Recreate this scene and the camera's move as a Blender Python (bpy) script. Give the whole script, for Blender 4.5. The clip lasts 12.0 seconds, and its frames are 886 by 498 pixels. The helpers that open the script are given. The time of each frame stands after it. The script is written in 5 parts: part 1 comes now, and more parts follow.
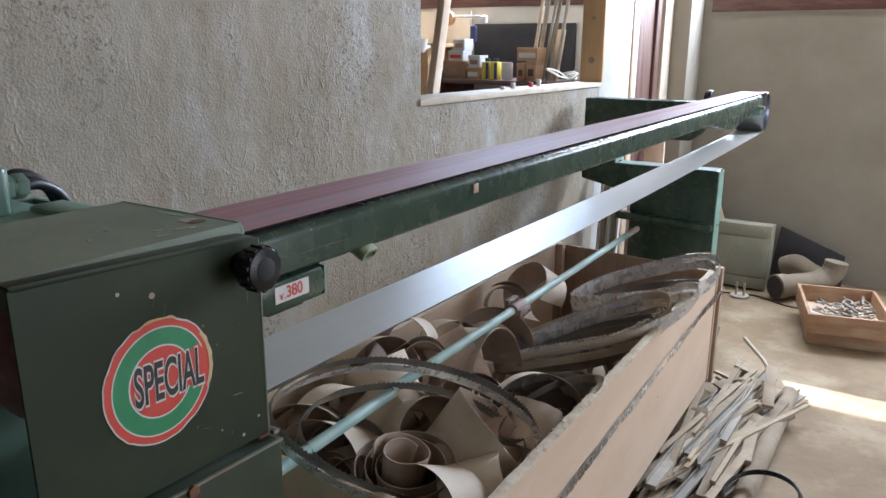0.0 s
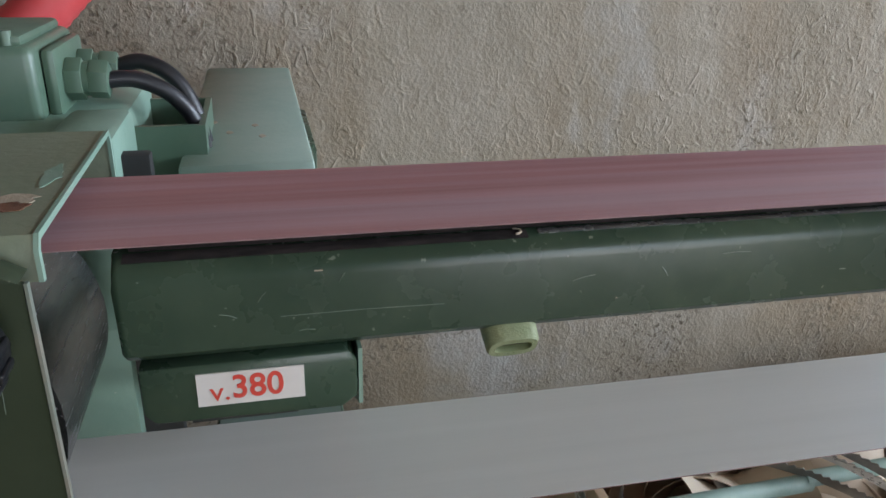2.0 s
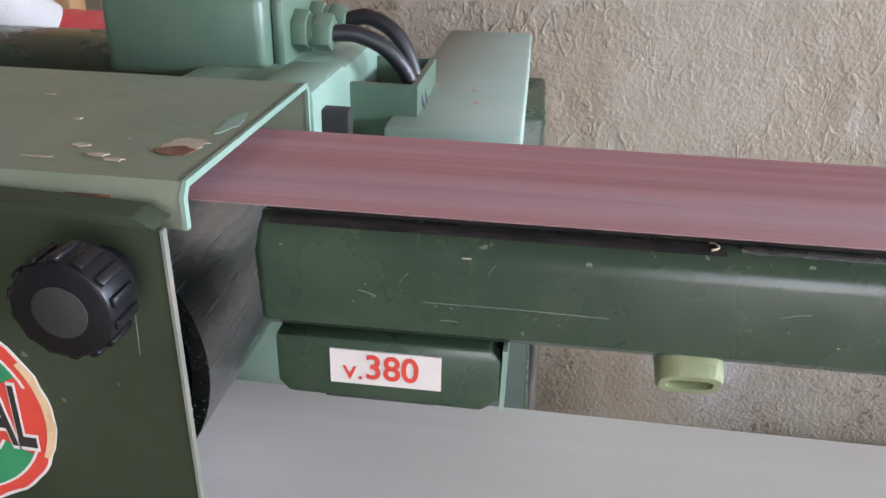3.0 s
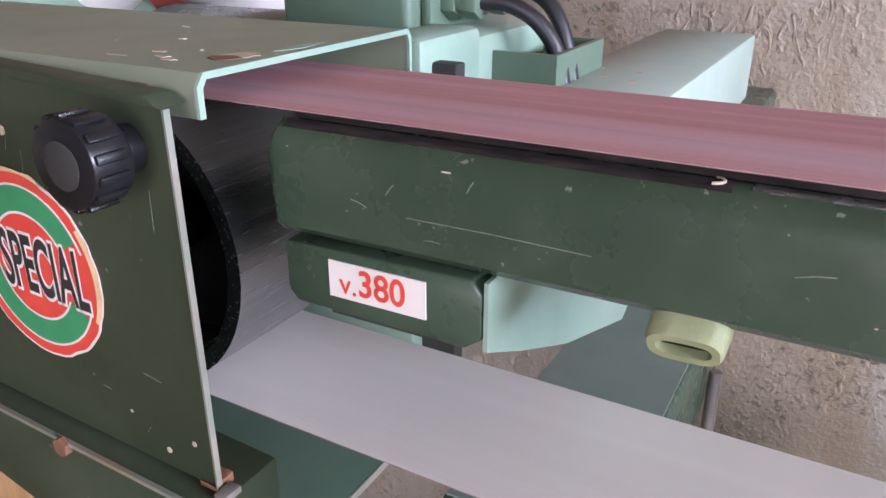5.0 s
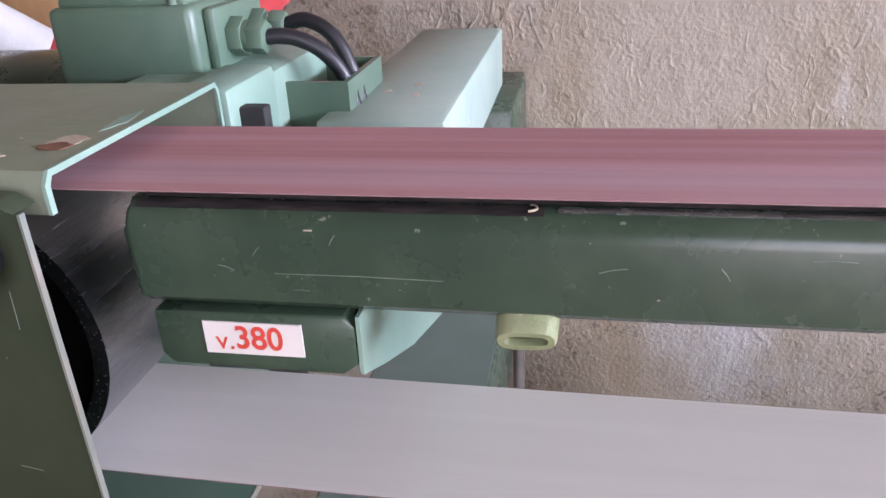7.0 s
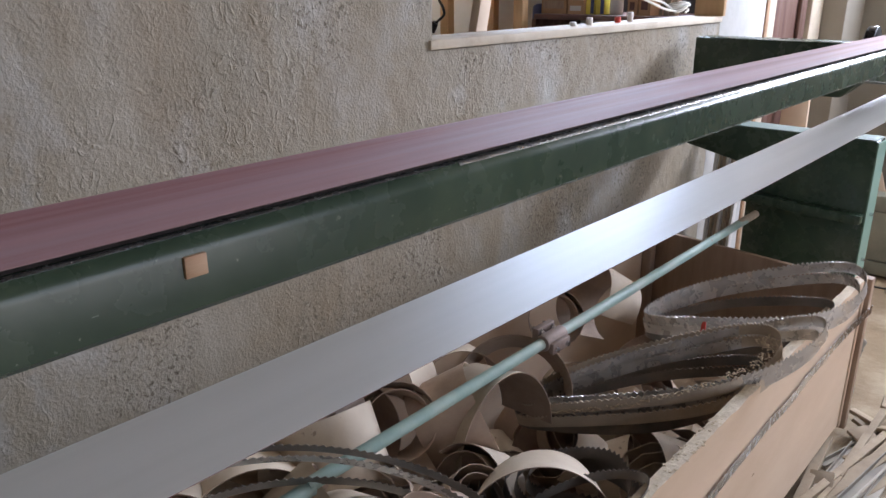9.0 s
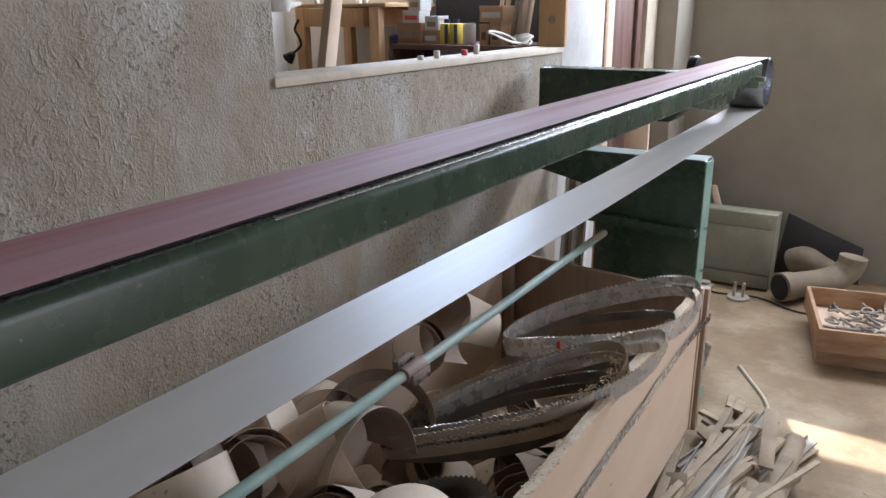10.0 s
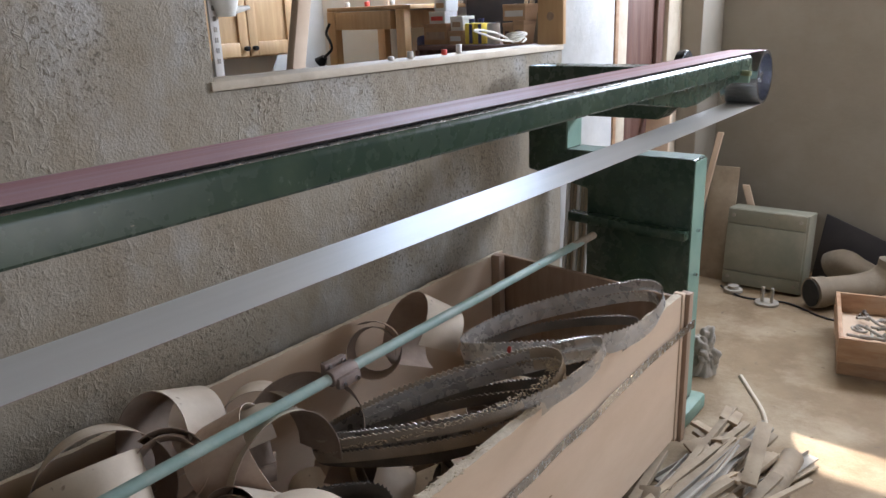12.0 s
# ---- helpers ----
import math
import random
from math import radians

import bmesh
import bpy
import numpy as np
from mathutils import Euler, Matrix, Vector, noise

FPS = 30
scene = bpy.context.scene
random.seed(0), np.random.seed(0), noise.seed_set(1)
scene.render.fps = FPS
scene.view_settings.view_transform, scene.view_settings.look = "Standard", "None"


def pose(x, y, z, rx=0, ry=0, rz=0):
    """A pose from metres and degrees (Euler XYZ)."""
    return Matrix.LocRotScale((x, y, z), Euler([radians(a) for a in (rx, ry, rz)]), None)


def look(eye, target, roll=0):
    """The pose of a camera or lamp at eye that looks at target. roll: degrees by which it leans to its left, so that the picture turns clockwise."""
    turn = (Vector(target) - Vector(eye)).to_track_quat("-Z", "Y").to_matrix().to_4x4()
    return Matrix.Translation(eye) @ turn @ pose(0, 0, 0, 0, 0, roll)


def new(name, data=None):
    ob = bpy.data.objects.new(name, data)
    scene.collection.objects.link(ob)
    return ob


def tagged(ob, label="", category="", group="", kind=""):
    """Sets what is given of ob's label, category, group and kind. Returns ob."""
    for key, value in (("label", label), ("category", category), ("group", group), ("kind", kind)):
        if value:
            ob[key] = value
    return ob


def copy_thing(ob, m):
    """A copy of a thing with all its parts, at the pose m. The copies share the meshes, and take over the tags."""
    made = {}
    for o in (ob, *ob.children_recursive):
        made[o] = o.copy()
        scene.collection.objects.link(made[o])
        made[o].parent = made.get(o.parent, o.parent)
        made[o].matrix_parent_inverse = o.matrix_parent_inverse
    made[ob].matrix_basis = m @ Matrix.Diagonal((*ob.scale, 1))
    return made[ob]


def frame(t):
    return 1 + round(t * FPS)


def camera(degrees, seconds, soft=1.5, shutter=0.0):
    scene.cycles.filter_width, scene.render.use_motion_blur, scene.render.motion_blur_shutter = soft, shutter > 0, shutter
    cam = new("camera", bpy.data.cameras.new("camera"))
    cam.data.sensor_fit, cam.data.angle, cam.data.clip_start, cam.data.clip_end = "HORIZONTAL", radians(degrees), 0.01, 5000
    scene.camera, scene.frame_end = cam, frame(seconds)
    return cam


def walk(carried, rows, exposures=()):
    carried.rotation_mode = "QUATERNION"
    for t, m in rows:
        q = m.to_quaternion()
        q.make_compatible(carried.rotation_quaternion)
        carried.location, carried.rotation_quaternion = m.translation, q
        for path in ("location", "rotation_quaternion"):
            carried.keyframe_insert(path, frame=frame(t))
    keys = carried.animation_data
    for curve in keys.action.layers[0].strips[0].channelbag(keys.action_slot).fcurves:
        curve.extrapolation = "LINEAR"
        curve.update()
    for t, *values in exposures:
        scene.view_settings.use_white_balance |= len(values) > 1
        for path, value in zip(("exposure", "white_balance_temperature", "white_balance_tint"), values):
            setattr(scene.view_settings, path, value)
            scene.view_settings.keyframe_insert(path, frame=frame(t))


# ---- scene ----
cam = camera(60.9, 12.0)
PATH = [
    (0, (-0.073, 1.698, 1.426), (-1.083, 3.345, 0.91), 0.4),
    (0.5, (-0.109, 1.924, 1.411), (-1.201, 3.506, 0.858), 0.3),
    (1, (-0.21, 2.102, 1.414), (-1.515, 3.484, 0.792), 0.3),
    (1.5, (-0.286, 2.187, 1.401), (-1.849, 3.216, 0.694), 0.3),
    (2, (-0.275, 2.27, 1.386), (-2.065, 2.712, 0.61), 1.6),
    (2.5, (-0.262, 2.307, 1.378), (-2.079, 2.254, 0.543), 2),
    (2.7, (-0.287, 2.304, 1.378), (-2.094, 2.194, 0.53), 1.9),
    (4.3, (-0.357, 2.415, 1.335), (-2.02, 1.664, 0.517), 0.4),
    (4.5, (-0.357, 2.423, 1.327), (-2.001, 1.616, 0.523), 0.3),
    (5, (-0.352, 2.428, 1.326), (-1.961, 1.532, 0.545), 0),
    (5.5, (-0.348, 2.432, 1.329), (-1.943, 1.507, 0.554), -0.2),
    (6, (-0.328, 2.445, 1.342), (-1.947, 1.57, 0.558), -0.6),
    (6.5, (-0.307, 2.435, 1.362), (-1.995, 1.738, 0.547), -1.9),
    (6.7, (-0.306, 2.425, 1.372), (-2.032, 1.848, 0.543), -2.4),
    (8.3, (-0.269, 2.371, 1.362), (-1.84, 3.338, 0.588), -0.9),
    (8.5, (-0.253, 2.396, 1.37), (-1.725, 3.529, 0.628), -0.6),
    (9, (-0.201, 2.429, 1.389), (-1.465, 3.83, 0.725), -0.4),
    (9.5, (-0.168, 2.453, 1.403), (-1.252, 4.023, 0.803), -0.5),
    (10, (-0.162, 2.459, 1.412), (-1.178, 4.071, 0.807), -0.5),
    (10.5, (-0.174, 2.47, 1.396), (-1.138, 4.115, 0.792), -0.8),
    (11, (-0.147, 2.506, 1.412), (-1.126, 4.142, 0.807), -0.8),
    (11.5, (-0.029, 2.587, 1.407), (-1.089, 4.178, 0.819), -0.6),
    (12, (0.093, 2.671, 1.4), (-1.097, 4.163, 0.802), -2.2),
]
walk(cam, [(t, look(eye, target, roll)) for t, eye, target, roll in PATH],
     [(0, 1.88, 6190, 15), (0.5, 1.76, 6180, 15), (1.0, 1.74, 6220, 14), (1.5, 1.80, 6400, 14), (2.0, 2.15, 6450, 14), (2.5, 2.75, 6500, 17),
      (4.5, 2.98, 6530, 31), (6.5, 3.12, 6480, 34), (8.5, 2.02, 6450, 25), (9.5, 1.52, 6470, 19), (12, 1.40, 6530, 18)])

# ---------------------------------------------------------------- light
world = bpy.data.worlds.new("daylight")
scene.world = world
world.use_nodes = True
wn = world.node_tree
sky = wn.nodes.new("ShaderNodeTexSky")
sky.sky_type = "NISHITA"
sky.sun_disc = False
sky.sun_elevation = radians(42.7)
sky.sun_rotation = radians(-23.7)
wn.nodes["Background"].inputs["Strength"].default_value = 0.06
wn.links.new(sky.outputs["Color"], wn.nodes["Background"].inputs["Color"])

SUN_WAY = Vector((0.76, -1.73, -1.78))
sun = new("sun", bpy.data.lights.new("sun", "SUN"))
sun.data.energy = 5.0
sun.data.angle = radians(0.53)
sun.data.color = (1.0, 0.94, 0.84)
sun.matrix_world = look((0, 6, 9), Vector((0, 6, 9)) + SUN_WAY)


def window_light(name, eye, target, sx, sy, watts, color):
    ob = new(name, bpy.data.lights.new(name, "AREA"))
    ob.data.shape = "RECTANGLE"
    ob.data.size, ob.data.size_y = sx, sy
    ob.data.energy = watts
    ob.data.color = color
    ob.matrix_world = look(eye, target)
    return ob


window_light("sky_through_workshop_window", (0.15, 6.86, 2.12), (0.15, 3.0, 2.05), 2.7, 0.6, 74, (0.73, 0.86, 1.0))
window_light("sky_through_store_window", (-2.9, 6.86, 2.15), (-2.9, 5.0, 1.75), 2.4, 0.6, 46, (0.58, 0.77, 1.0))
# Soft fill added from the camera side, through a doorway out of view.
window_light("fill_through_unseen_east_door", (3.35, 3.6, 1.35), (0.0, 3.5, 1.0), 2.2, 2.3, 17, (0.82, 0.91, 1.0))

# ---------------------------------------------------------------- materials


def rgb(c):
    return (c[0], c[1], c[2], 1.0)


def surf(name, a, b, scale=6.0, rough=0.6, metal=0.0, bump=0.0, bscale=80.0, stain=None, sscale=2.0, samt=0.5,
         stretch=(1, 1, 1), rvar=0.12, speck=None, spscale=60.0, spamt=0.68, jitter=0.0, spec=0.5, coat=0.0):
    """Two tones mixed by noise, a stain at a larger scale, specks at a small one, fine relief, and a varied gloss."""
    m = bpy.data.materials.new(name)
    m.use_nodes = True
    nt = m.node_tree
    nd, ln = nt.nodes, nt.links
    p = nd["Principled BSDF"]
    tc = nd.new("ShaderNodeTexCoord")
    mp = nd.new("ShaderNodeMapping")
    mp.inputs["Scale"].default_value = stretch
    ln.new(tc.outputs["Object"], mp.inputs["Vector"])

    def tex(sc, detail=5.0, r=0.6):
        n = nd.new("ShaderNodeTexNoise")
        n.inputs["Scale"].default_value = sc
        n.inputs["Detail"].default_value = detail
        n.inputs["Roughness"].default_value = r
        ln.new(mp.outputs["Vector"], n.inputs["Vector"])
        return n

    def mix(f, c1, c2):
        x = nd.new("ShaderNodeMix")
        x.data_type = "RGBA"
        if isinstance(f, float):
            x.inputs[0].default_value = f
        else:
            ln.new(f, x.inputs[0])
        for k, c in ((6, c1), (7, c2)):
            if isinstance(c, tuple):
                x.inputs[k].default_value = rgb(c)
            else:
                ln.new(c, x.inputs[k])
        return x.outputs[2]

    def ramp(src, lo, hi, top=1.0):
        r = nd.new("ShaderNodeMapRange")
        r.inputs["From Min"].default_value = lo
        r.inputs["From Max"].default_value = hi
        r.inputs["To Max"].default_value = top
        ln.new(src, r.inputs["Value"])
        return r.outputs["Result"]

    n1 = tex(scale)
    col = mix(ramp(n1.outputs["Fac"], 0.32, 0.68), tuple(a), tuple(b))
    if stain is not None:
        col = mix(ramp(tex(sscale, 6.0, 0.65).outputs["Fac"], 0.48, 0.72, samt), col, tuple(stain))
    if speck is not None:
        col = mix(ramp(tex(spscale, 3.0).outputs["Fac"], spamt, spamt + 0.04, 0.85), col, tuple(speck))
    if jitter > 0:
        oi = nd.new("ShaderNodeObjectInfo")
        hs = nd.new("ShaderNodeHueSaturation")
        ln.new(ramp(oi.outputs["Random"], 0.0, 1.0, 2 * jitter), hs.inputs["Value"])
        ad = nd.new("ShaderNodeMath")
        ad.operation = "ADD"
        ad.inputs[1].default_value = 1.0 - jitter
        ln.new(hs.inputs["Value"].links[0].from_socket, ad.inputs[0])
        ln.new(ad.outputs[0], hs.inputs["Value"])
        ln.new(col, hs.inputs["Color"])
        col = hs.outputs["Color"]
    ln.new(col, p.inputs["Base Color"])
    p.inputs["Metallic"].default_value = metal
    p.inputs["Specular IOR Level"].default_value = spec
    p.inputs["Coat Weight"].default_value = coat
    rr = nd.new("ShaderNodeMapRange")
    rr.inputs["To Min"].default_value = max(0.05, rough - rvar)
    rr.inputs["To Max"].default_value = min(1.0, rough + rvar)
    ln.new(tex(scale * 2.3).outputs["Fac"], rr.inputs["Value"])
    ln.new(rr.outputs["Result"], p.inputs["Roughness"])
    if bump > 0:
        bn = nd.new("ShaderNodeBump")
        bn.inputs["Strength"].default_value = 1.0
        bn.inputs["Distance"].default_value = bump
        ln.new(tex(bscale, 6.0, 0.65).outputs["Fac"], bn.inputs["Height"])
        ln.new(bn.outputs["Normal"], p.inputs["Normal"])
    return m


M_GREEN = surf("green_paint", (0.025, 0.048, 0.031), (0.039, 0.066, 0.042), 9, 0.27, bump=0.00014, bscale=90,
               stain=(0.085, 0.118, 0.080), sscale=9, samt=0.3, speck=(0.17, 0.20, 0.155), spscale=110, spamt=0.69, spec=0.42)
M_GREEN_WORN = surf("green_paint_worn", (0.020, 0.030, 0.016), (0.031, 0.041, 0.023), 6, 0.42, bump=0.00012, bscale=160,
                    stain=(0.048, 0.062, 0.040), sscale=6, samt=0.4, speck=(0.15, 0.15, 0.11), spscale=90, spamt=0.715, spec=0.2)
# Pale green; also puts window light into machine faces that catch it.
M_MINT = surf("green_paint_pale_lit", (0.145, 0.245, 0.19), (0.205, 0.315, 0.25), 7, 0.5, bump=0.0004, bscale=150,
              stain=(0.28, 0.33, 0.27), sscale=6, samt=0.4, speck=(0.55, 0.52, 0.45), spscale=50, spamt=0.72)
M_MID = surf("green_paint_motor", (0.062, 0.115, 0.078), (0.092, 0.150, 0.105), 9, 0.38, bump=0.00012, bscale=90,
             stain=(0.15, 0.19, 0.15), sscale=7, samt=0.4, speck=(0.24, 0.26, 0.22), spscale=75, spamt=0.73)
# Dusty lid green; base lightened over the front plate's for light from above.
M_LID = surf("green_paint_dusty_lit", (0.135, 0.165, 0.110), (0.195, 0.222, 0.155), 7, 0.5, bump=0.0004, bscale=160,
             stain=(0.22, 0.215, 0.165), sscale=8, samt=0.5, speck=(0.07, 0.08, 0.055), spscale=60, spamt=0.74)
# Arm green, lightened in its base for the light it catches.
M_PALE = surf("green_paint_arm_lit", (0.21, 0.30, 0.255), (0.28, 0.36, 0.31), 7, 0.6, bump=0.0004, bscale=150,
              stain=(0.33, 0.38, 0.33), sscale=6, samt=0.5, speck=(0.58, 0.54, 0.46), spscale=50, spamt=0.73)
# Green of the stand tops, lightened for light falling on upward faces.
M_DULL = surf("green_paint_top_lit", (0.115, 0.165, 0.140), (0.155, 0.205, 0.175), 7, 0.6, bump=0.0004, bscale=150,
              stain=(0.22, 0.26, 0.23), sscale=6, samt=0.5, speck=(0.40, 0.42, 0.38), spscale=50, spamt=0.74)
M_SCRATCH = surf("scratched_green", (0.09, 0.13, 0.095), (0.15, 0.18, 0.14), 60, 0.6)
M_EDGE = surf("bare_edge", (0.13, 0.17, 0.14), (0.24, 0.22, 0.18), 25, 0.5, 0.2, stain=(0.28, 0.15, 0.08), sscale=14, samt=0.8)
M_RUST = surf("rust", (0.11, 0.042, 0.020), (0.21, 0.095, 0.048), 60, 0.85, bump=0.0015, bscale=160)
M_CHIP = surf("bare_primer", (0.33, 0.27, 0.20), (0.42, 0.35, 0.27), 60, 0.8, bump=0.0008, bscale=200)
M_BELT = surf("abrasive_grit", (0.240, 0.095, 0.100), (0.42, 0.215, 0.22), 26, 0.66, bump=0.0004, bscale=1500,
              stain=(0.41, 0.30, 0.34), sscale=14, samt=0.85, stretch=(1, 0.02, 1), spec=0.28)
M_BELT_BACK = surf("belt_backing", (0.52, 0.50, 0.455), (0.60, 0.575, 0.53), 16, 0.40, bump=0.00015, bscale=600,
                   stain=(0.43, 0.40, 0.36), sscale=10, samt=0.5, stretch=(1, 0.03, 1), spec=0.33, rvar=0.06)
M_BELT_EDGE = surf("belt_cut_edge", (0.20, 0.11, 0.11), (0.30, 0.19, 0.19), 60, 0.8)
M_GRAPHITE = surf("graphite_pad", (0.009, 0.008, 0.008), (0.034, 0.027, 0.026), 260, 0.8, bump=0.0006, bscale=700,
                  stain=(0.05, 0.043, 0.04), sscale=12, samt=0.4, stretch=(1, 0.2, 1), spec=0.12)
M_STEEL = surf("worn_steel", (0.50, 0.52, 0.55), (0.64, 0.66, 0.69), 25, 0.26, 1.0, bump=0.0002, bscale=300,
               stain=(0.30, 0.28, 0.26), sscale=9, samt=0.5)
M_RIM = surf("pulley_rim", (0.34, 0.35, 0.38), (0.46, 0.47, 0.50), 40, 0.24, 1.0, stretch=(0.3, 6, 6), bump=0.0002, bscale=200)
M_BLADE = surf("saw_blade_steel", (0.52, 0.50, 0.475), (0.68, 0.66, 0.635), 14, 0.28, 0.50, bump=0.0003, bscale=150,
               stain=(0.38, 0.31, 0.23), sscale=5, samt=0.6)
M_BLADE_DUST = surf("saw_blade_dusty", (0.46, 0.38, 0.29), (0.60, 0.51, 0.40), 12, 0.6, 0.15, bump=0.0006, bscale=160,
                    stain=(0.36, 0.28, 0.20), sscale=7, samt=0.7)
M_BLADE_DARK = surf("saw_blade_dark", (0.15, 0.137, 0.125), (0.26, 0.235, 0.21), 12, 0.40, 0.5, bump=0.0004, bscale=150,
                    stain=(0.28, 0.23, 0.17), sscale=6, samt=0.6)
M_BLACK = surf("black_plastic", (0.005, 0.005, 0.006), (0.009, 0.009, 0.011), 30, 0.30, bump=0.0001, bscale=400,
               stain=(0.012, 0.012, 0.012), sscale=12, samt=0.4, spec=0.32)
M_CABLE = surf("cable_rubber", (0.006, 0.006, 0.008), (0.013, 0.013, 0.017), 20, 0.45, bump=0.0001, bscale=300)
# Near-black that puts shade into recesses: pulley web, rear gap, duct opening.
M_VOID = surf("shade_black", (0.010, 0.011, 0.010), (0.02, 0.02, 0.018), 20, 0.8)
M_PAPER = surf("sanding_paper_back", (0.56, 0.455, 0.345), (0.69, 0.585, 0.465), 8, 0.7, bump=0.0005, bscale=140,
               stain=(0.68, 0.60, 0.49), sscale=5, samt=0.6, speck=(0.36, 0.27, 0.20), spscale=45, spamt=0.70, jitter=0.2)
M_GRIT = surf("worn_grit", (0.37, 0.275, 0.215), (0.50, 0.385, 0.305), 16, 0.8, bump=0.0006, bscale=700,
              stain=(0.36, 0.27, 0.19), sscale=7, samt=0.6, jitter=0.2)
M_PLY = surf("plywood", (0.52, 0.375, 0.255), (0.62, 0.465, 0.335), 5, 0.68, bump=0.0006, bscale=60,
             stain=(0.64, 0.52, 0.39), sscale=3, samt=0.55, stretch=(1, 0.35, 1), speck=(0.22, 0.13, 0.07), spscale=30, spamt=0.74)
M_PLY_CORE = surf("broken_board_core", (0.50, 0.41, 0.30), (0.64, 0.55, 0.42), 60, 0.9, bump=0.004, bscale=90)
M_BATTEN = surf("brown_batten", (0.26, 0.165, 0.11), (0.35, 0.24, 0.165), 10, 0.65, bump=0.0008, bscale=70, stretch=(4, 4, 0.6),
                stain=(0.42, 0.33, 0.22), sscale=6, samt=0.4)
M_PINE = surf("pine", (0.47, 0.27, 0.12), (0.58, 0.36, 0.18), 6, 0.5, bump=0.0004, bscale=60, stretch=(5, 5, 0.6), jitter=0.08)
M_PINE_TRAY = surf("tray_wood", (0.30, 0.16, 0.085), (0.42, 0.25, 0.14), 8, 0.6, bump=0.0006, bscale=60, stretch=(1, 1, 4),
                   stain=(0.50, 0.39, 0.27), sscale=5, samt=0.5)
M_SCRAP = surf("dusty_offcut", (0.25, 0.185, 0.12), (0.38, 0.295, 0.20), 9, 0.8, bump=0.0012, bscale=60,
               stain=(0.46, 0.38, 0.27), sscale=6, samt=0.6, jitter=0.32, speck=(0.15, 0.11, 0.08), spscale=38, spamt=0.72)
M_SCRAP_METAL = surf("dusty_profile", (0.24, 0.215, 0.18), (0.33, 0.30, 0.255), 10, 0.8, 0.0, bump=0.0006, bscale=80,
                     stain=(0.44, 0.38, 0.30), sscale=6, samt=0.7, jitter=0.2)
M_SILL = surf("dusty_sill", (0.50, 0.42, 0.32), (0.60, 0.52, 0.41), 7, 0.75, bump=0.0015, bscale=50, stain=(0.34, 0.26, 0.18), sscale=9, samt=0.5)
M_PLASTER = surf("cement_render", (0.255, 0.217, 0.160), (0.335, 0.30, 0.248), 3.4, 0.9, stain=(0.44, 0.445, 0.45), sscale=1.8, samt=1.0,
                 stretch=(1, 1, 0.8), speck=(0.20, 0.17, 0.13), spscale=30, spamt=0.75)


def scraped(m):
    """Worm-like trowel scrapes and sand grain for the cement render, with rusty tan stains that run down."""
    nd, ln = m.node_tree.nodes, m.node_tree.links
    p = nd["Principled BSDF"]
    tc = nd.new("ShaderNodeTexCoord")

    def tex(sc, det, dist=0.0, stretch=(1, 1, 1)):
        mp = nd.new("ShaderNodeMapping")
        mp.inputs["Scale"].default_value = stretch
        ln.new(tc.outputs["Object"], mp.inputs["Vector"])
        t = nd.new("ShaderNodeTexNoise")
        t.inputs["Scale"].default_value, t.inputs["Detail"].default_value, t.inputs["Distortion"].default_value = sc, det, dist
        ln.new(mp.outputs["Vector"], t.inputs["Vector"])
        return t.outputs["Fac"]

    def math_node(op, a, b, clamp=False):
        n = nd.new("ShaderNodeMath")
        n.operation, n.use_clamp = op, clamp
        for k, v in enumerate((a, b)):
            if isinstance(v, float):
                n.inputs[k].default_value = v
            else:
                ln.new(v, n.inputs[k])
        return n.outputs[0]
    grooves = math_node("MULTIPLY", math_node("SUBTRACT", tex(36, 3.0, 1.6, (1, 1, 0.7)), 0.56, True), 3.0)
    where = math_node("MULTIPLY", math_node("SUBTRACT", tex(2.2, 3.0), 0.40, True), 4.0, True)
    grain = math_node("MULTIPLY", tex(170, 4.0), 0.42)
    height = math_node("ADD", math_node("MULTIPLY", grooves, where), grain)
    rough_part = math_node("ADD", math_node("MULTIPLY", where, 0.55), 0.18)
    height = math_node("ADD", height, math_node("MULTIPLY", tex(60, 4.0, 0.6), rough_part))
    bp = nd.new("ShaderNodeBump")
    bp.inputs["Distance"].default_value = 0.0050
    ln.new(height, bp.inputs["Height"])
    ln.new(bp.outputs["Normal"], p.inputs["Normal"])
    old = p.inputs["Base Color"].links[0].from_socket
    mx = nd.new("ShaderNodeMix")
    mx.data_type = "RGBA"
    runs = math_node("MULTIPLY", math_node("SUBTRACT", tex(7.0, 5.0, 0.4, (1, 1, 0.28)), 0.50, True), 3.2, True)
    ln.new(math_node("MULTIPLY", runs, 0.7), mx.inputs[0])
    ln.new(old, mx.inputs[6])
    mx.inputs[7].default_value = (0.225, 0.168, 0.105, 1)
    big = nd.new("ShaderNodeMix")
    big.data_type = "RGBA"
    patch = math_node("MULTIPLY", math_node("SUBTRACT", tex(1.15, 5.0, 0.7), 0.47, True), 6.0, True)
    ln.new(math_node("MULTIPLY", patch, 0.72), big.inputs[0])
    ln.new(mx.outputs[2], big.inputs[6])
    big.inputs[7].default_value = (0.235, 0.182, 0.118, 1)
    pits = math_node("MULTIPLY", math_node("SUBTRACT", tex(95, 5.0, 0.8), 0.535, True), 9.0, True)
    pits = math_node("MULTIPLY", pits, math_node("MULTIPLY", math_node("SUBTRACT", tex(4.5, 5.0, 0.5, (1, 1, 0.5)), 0.42, True), 6.0, True))
    dk = nd.new("ShaderNodeMix")
    dk.data_type = "RGBA"
    ln.new(math_node("MULTIPLY", pits, 0.88), dk.inputs[0])
    ln.new(big.outputs[2], dk.inputs[6])
    dk.inputs[7].default_value = (0.115, 0.092, 0.066, 1)
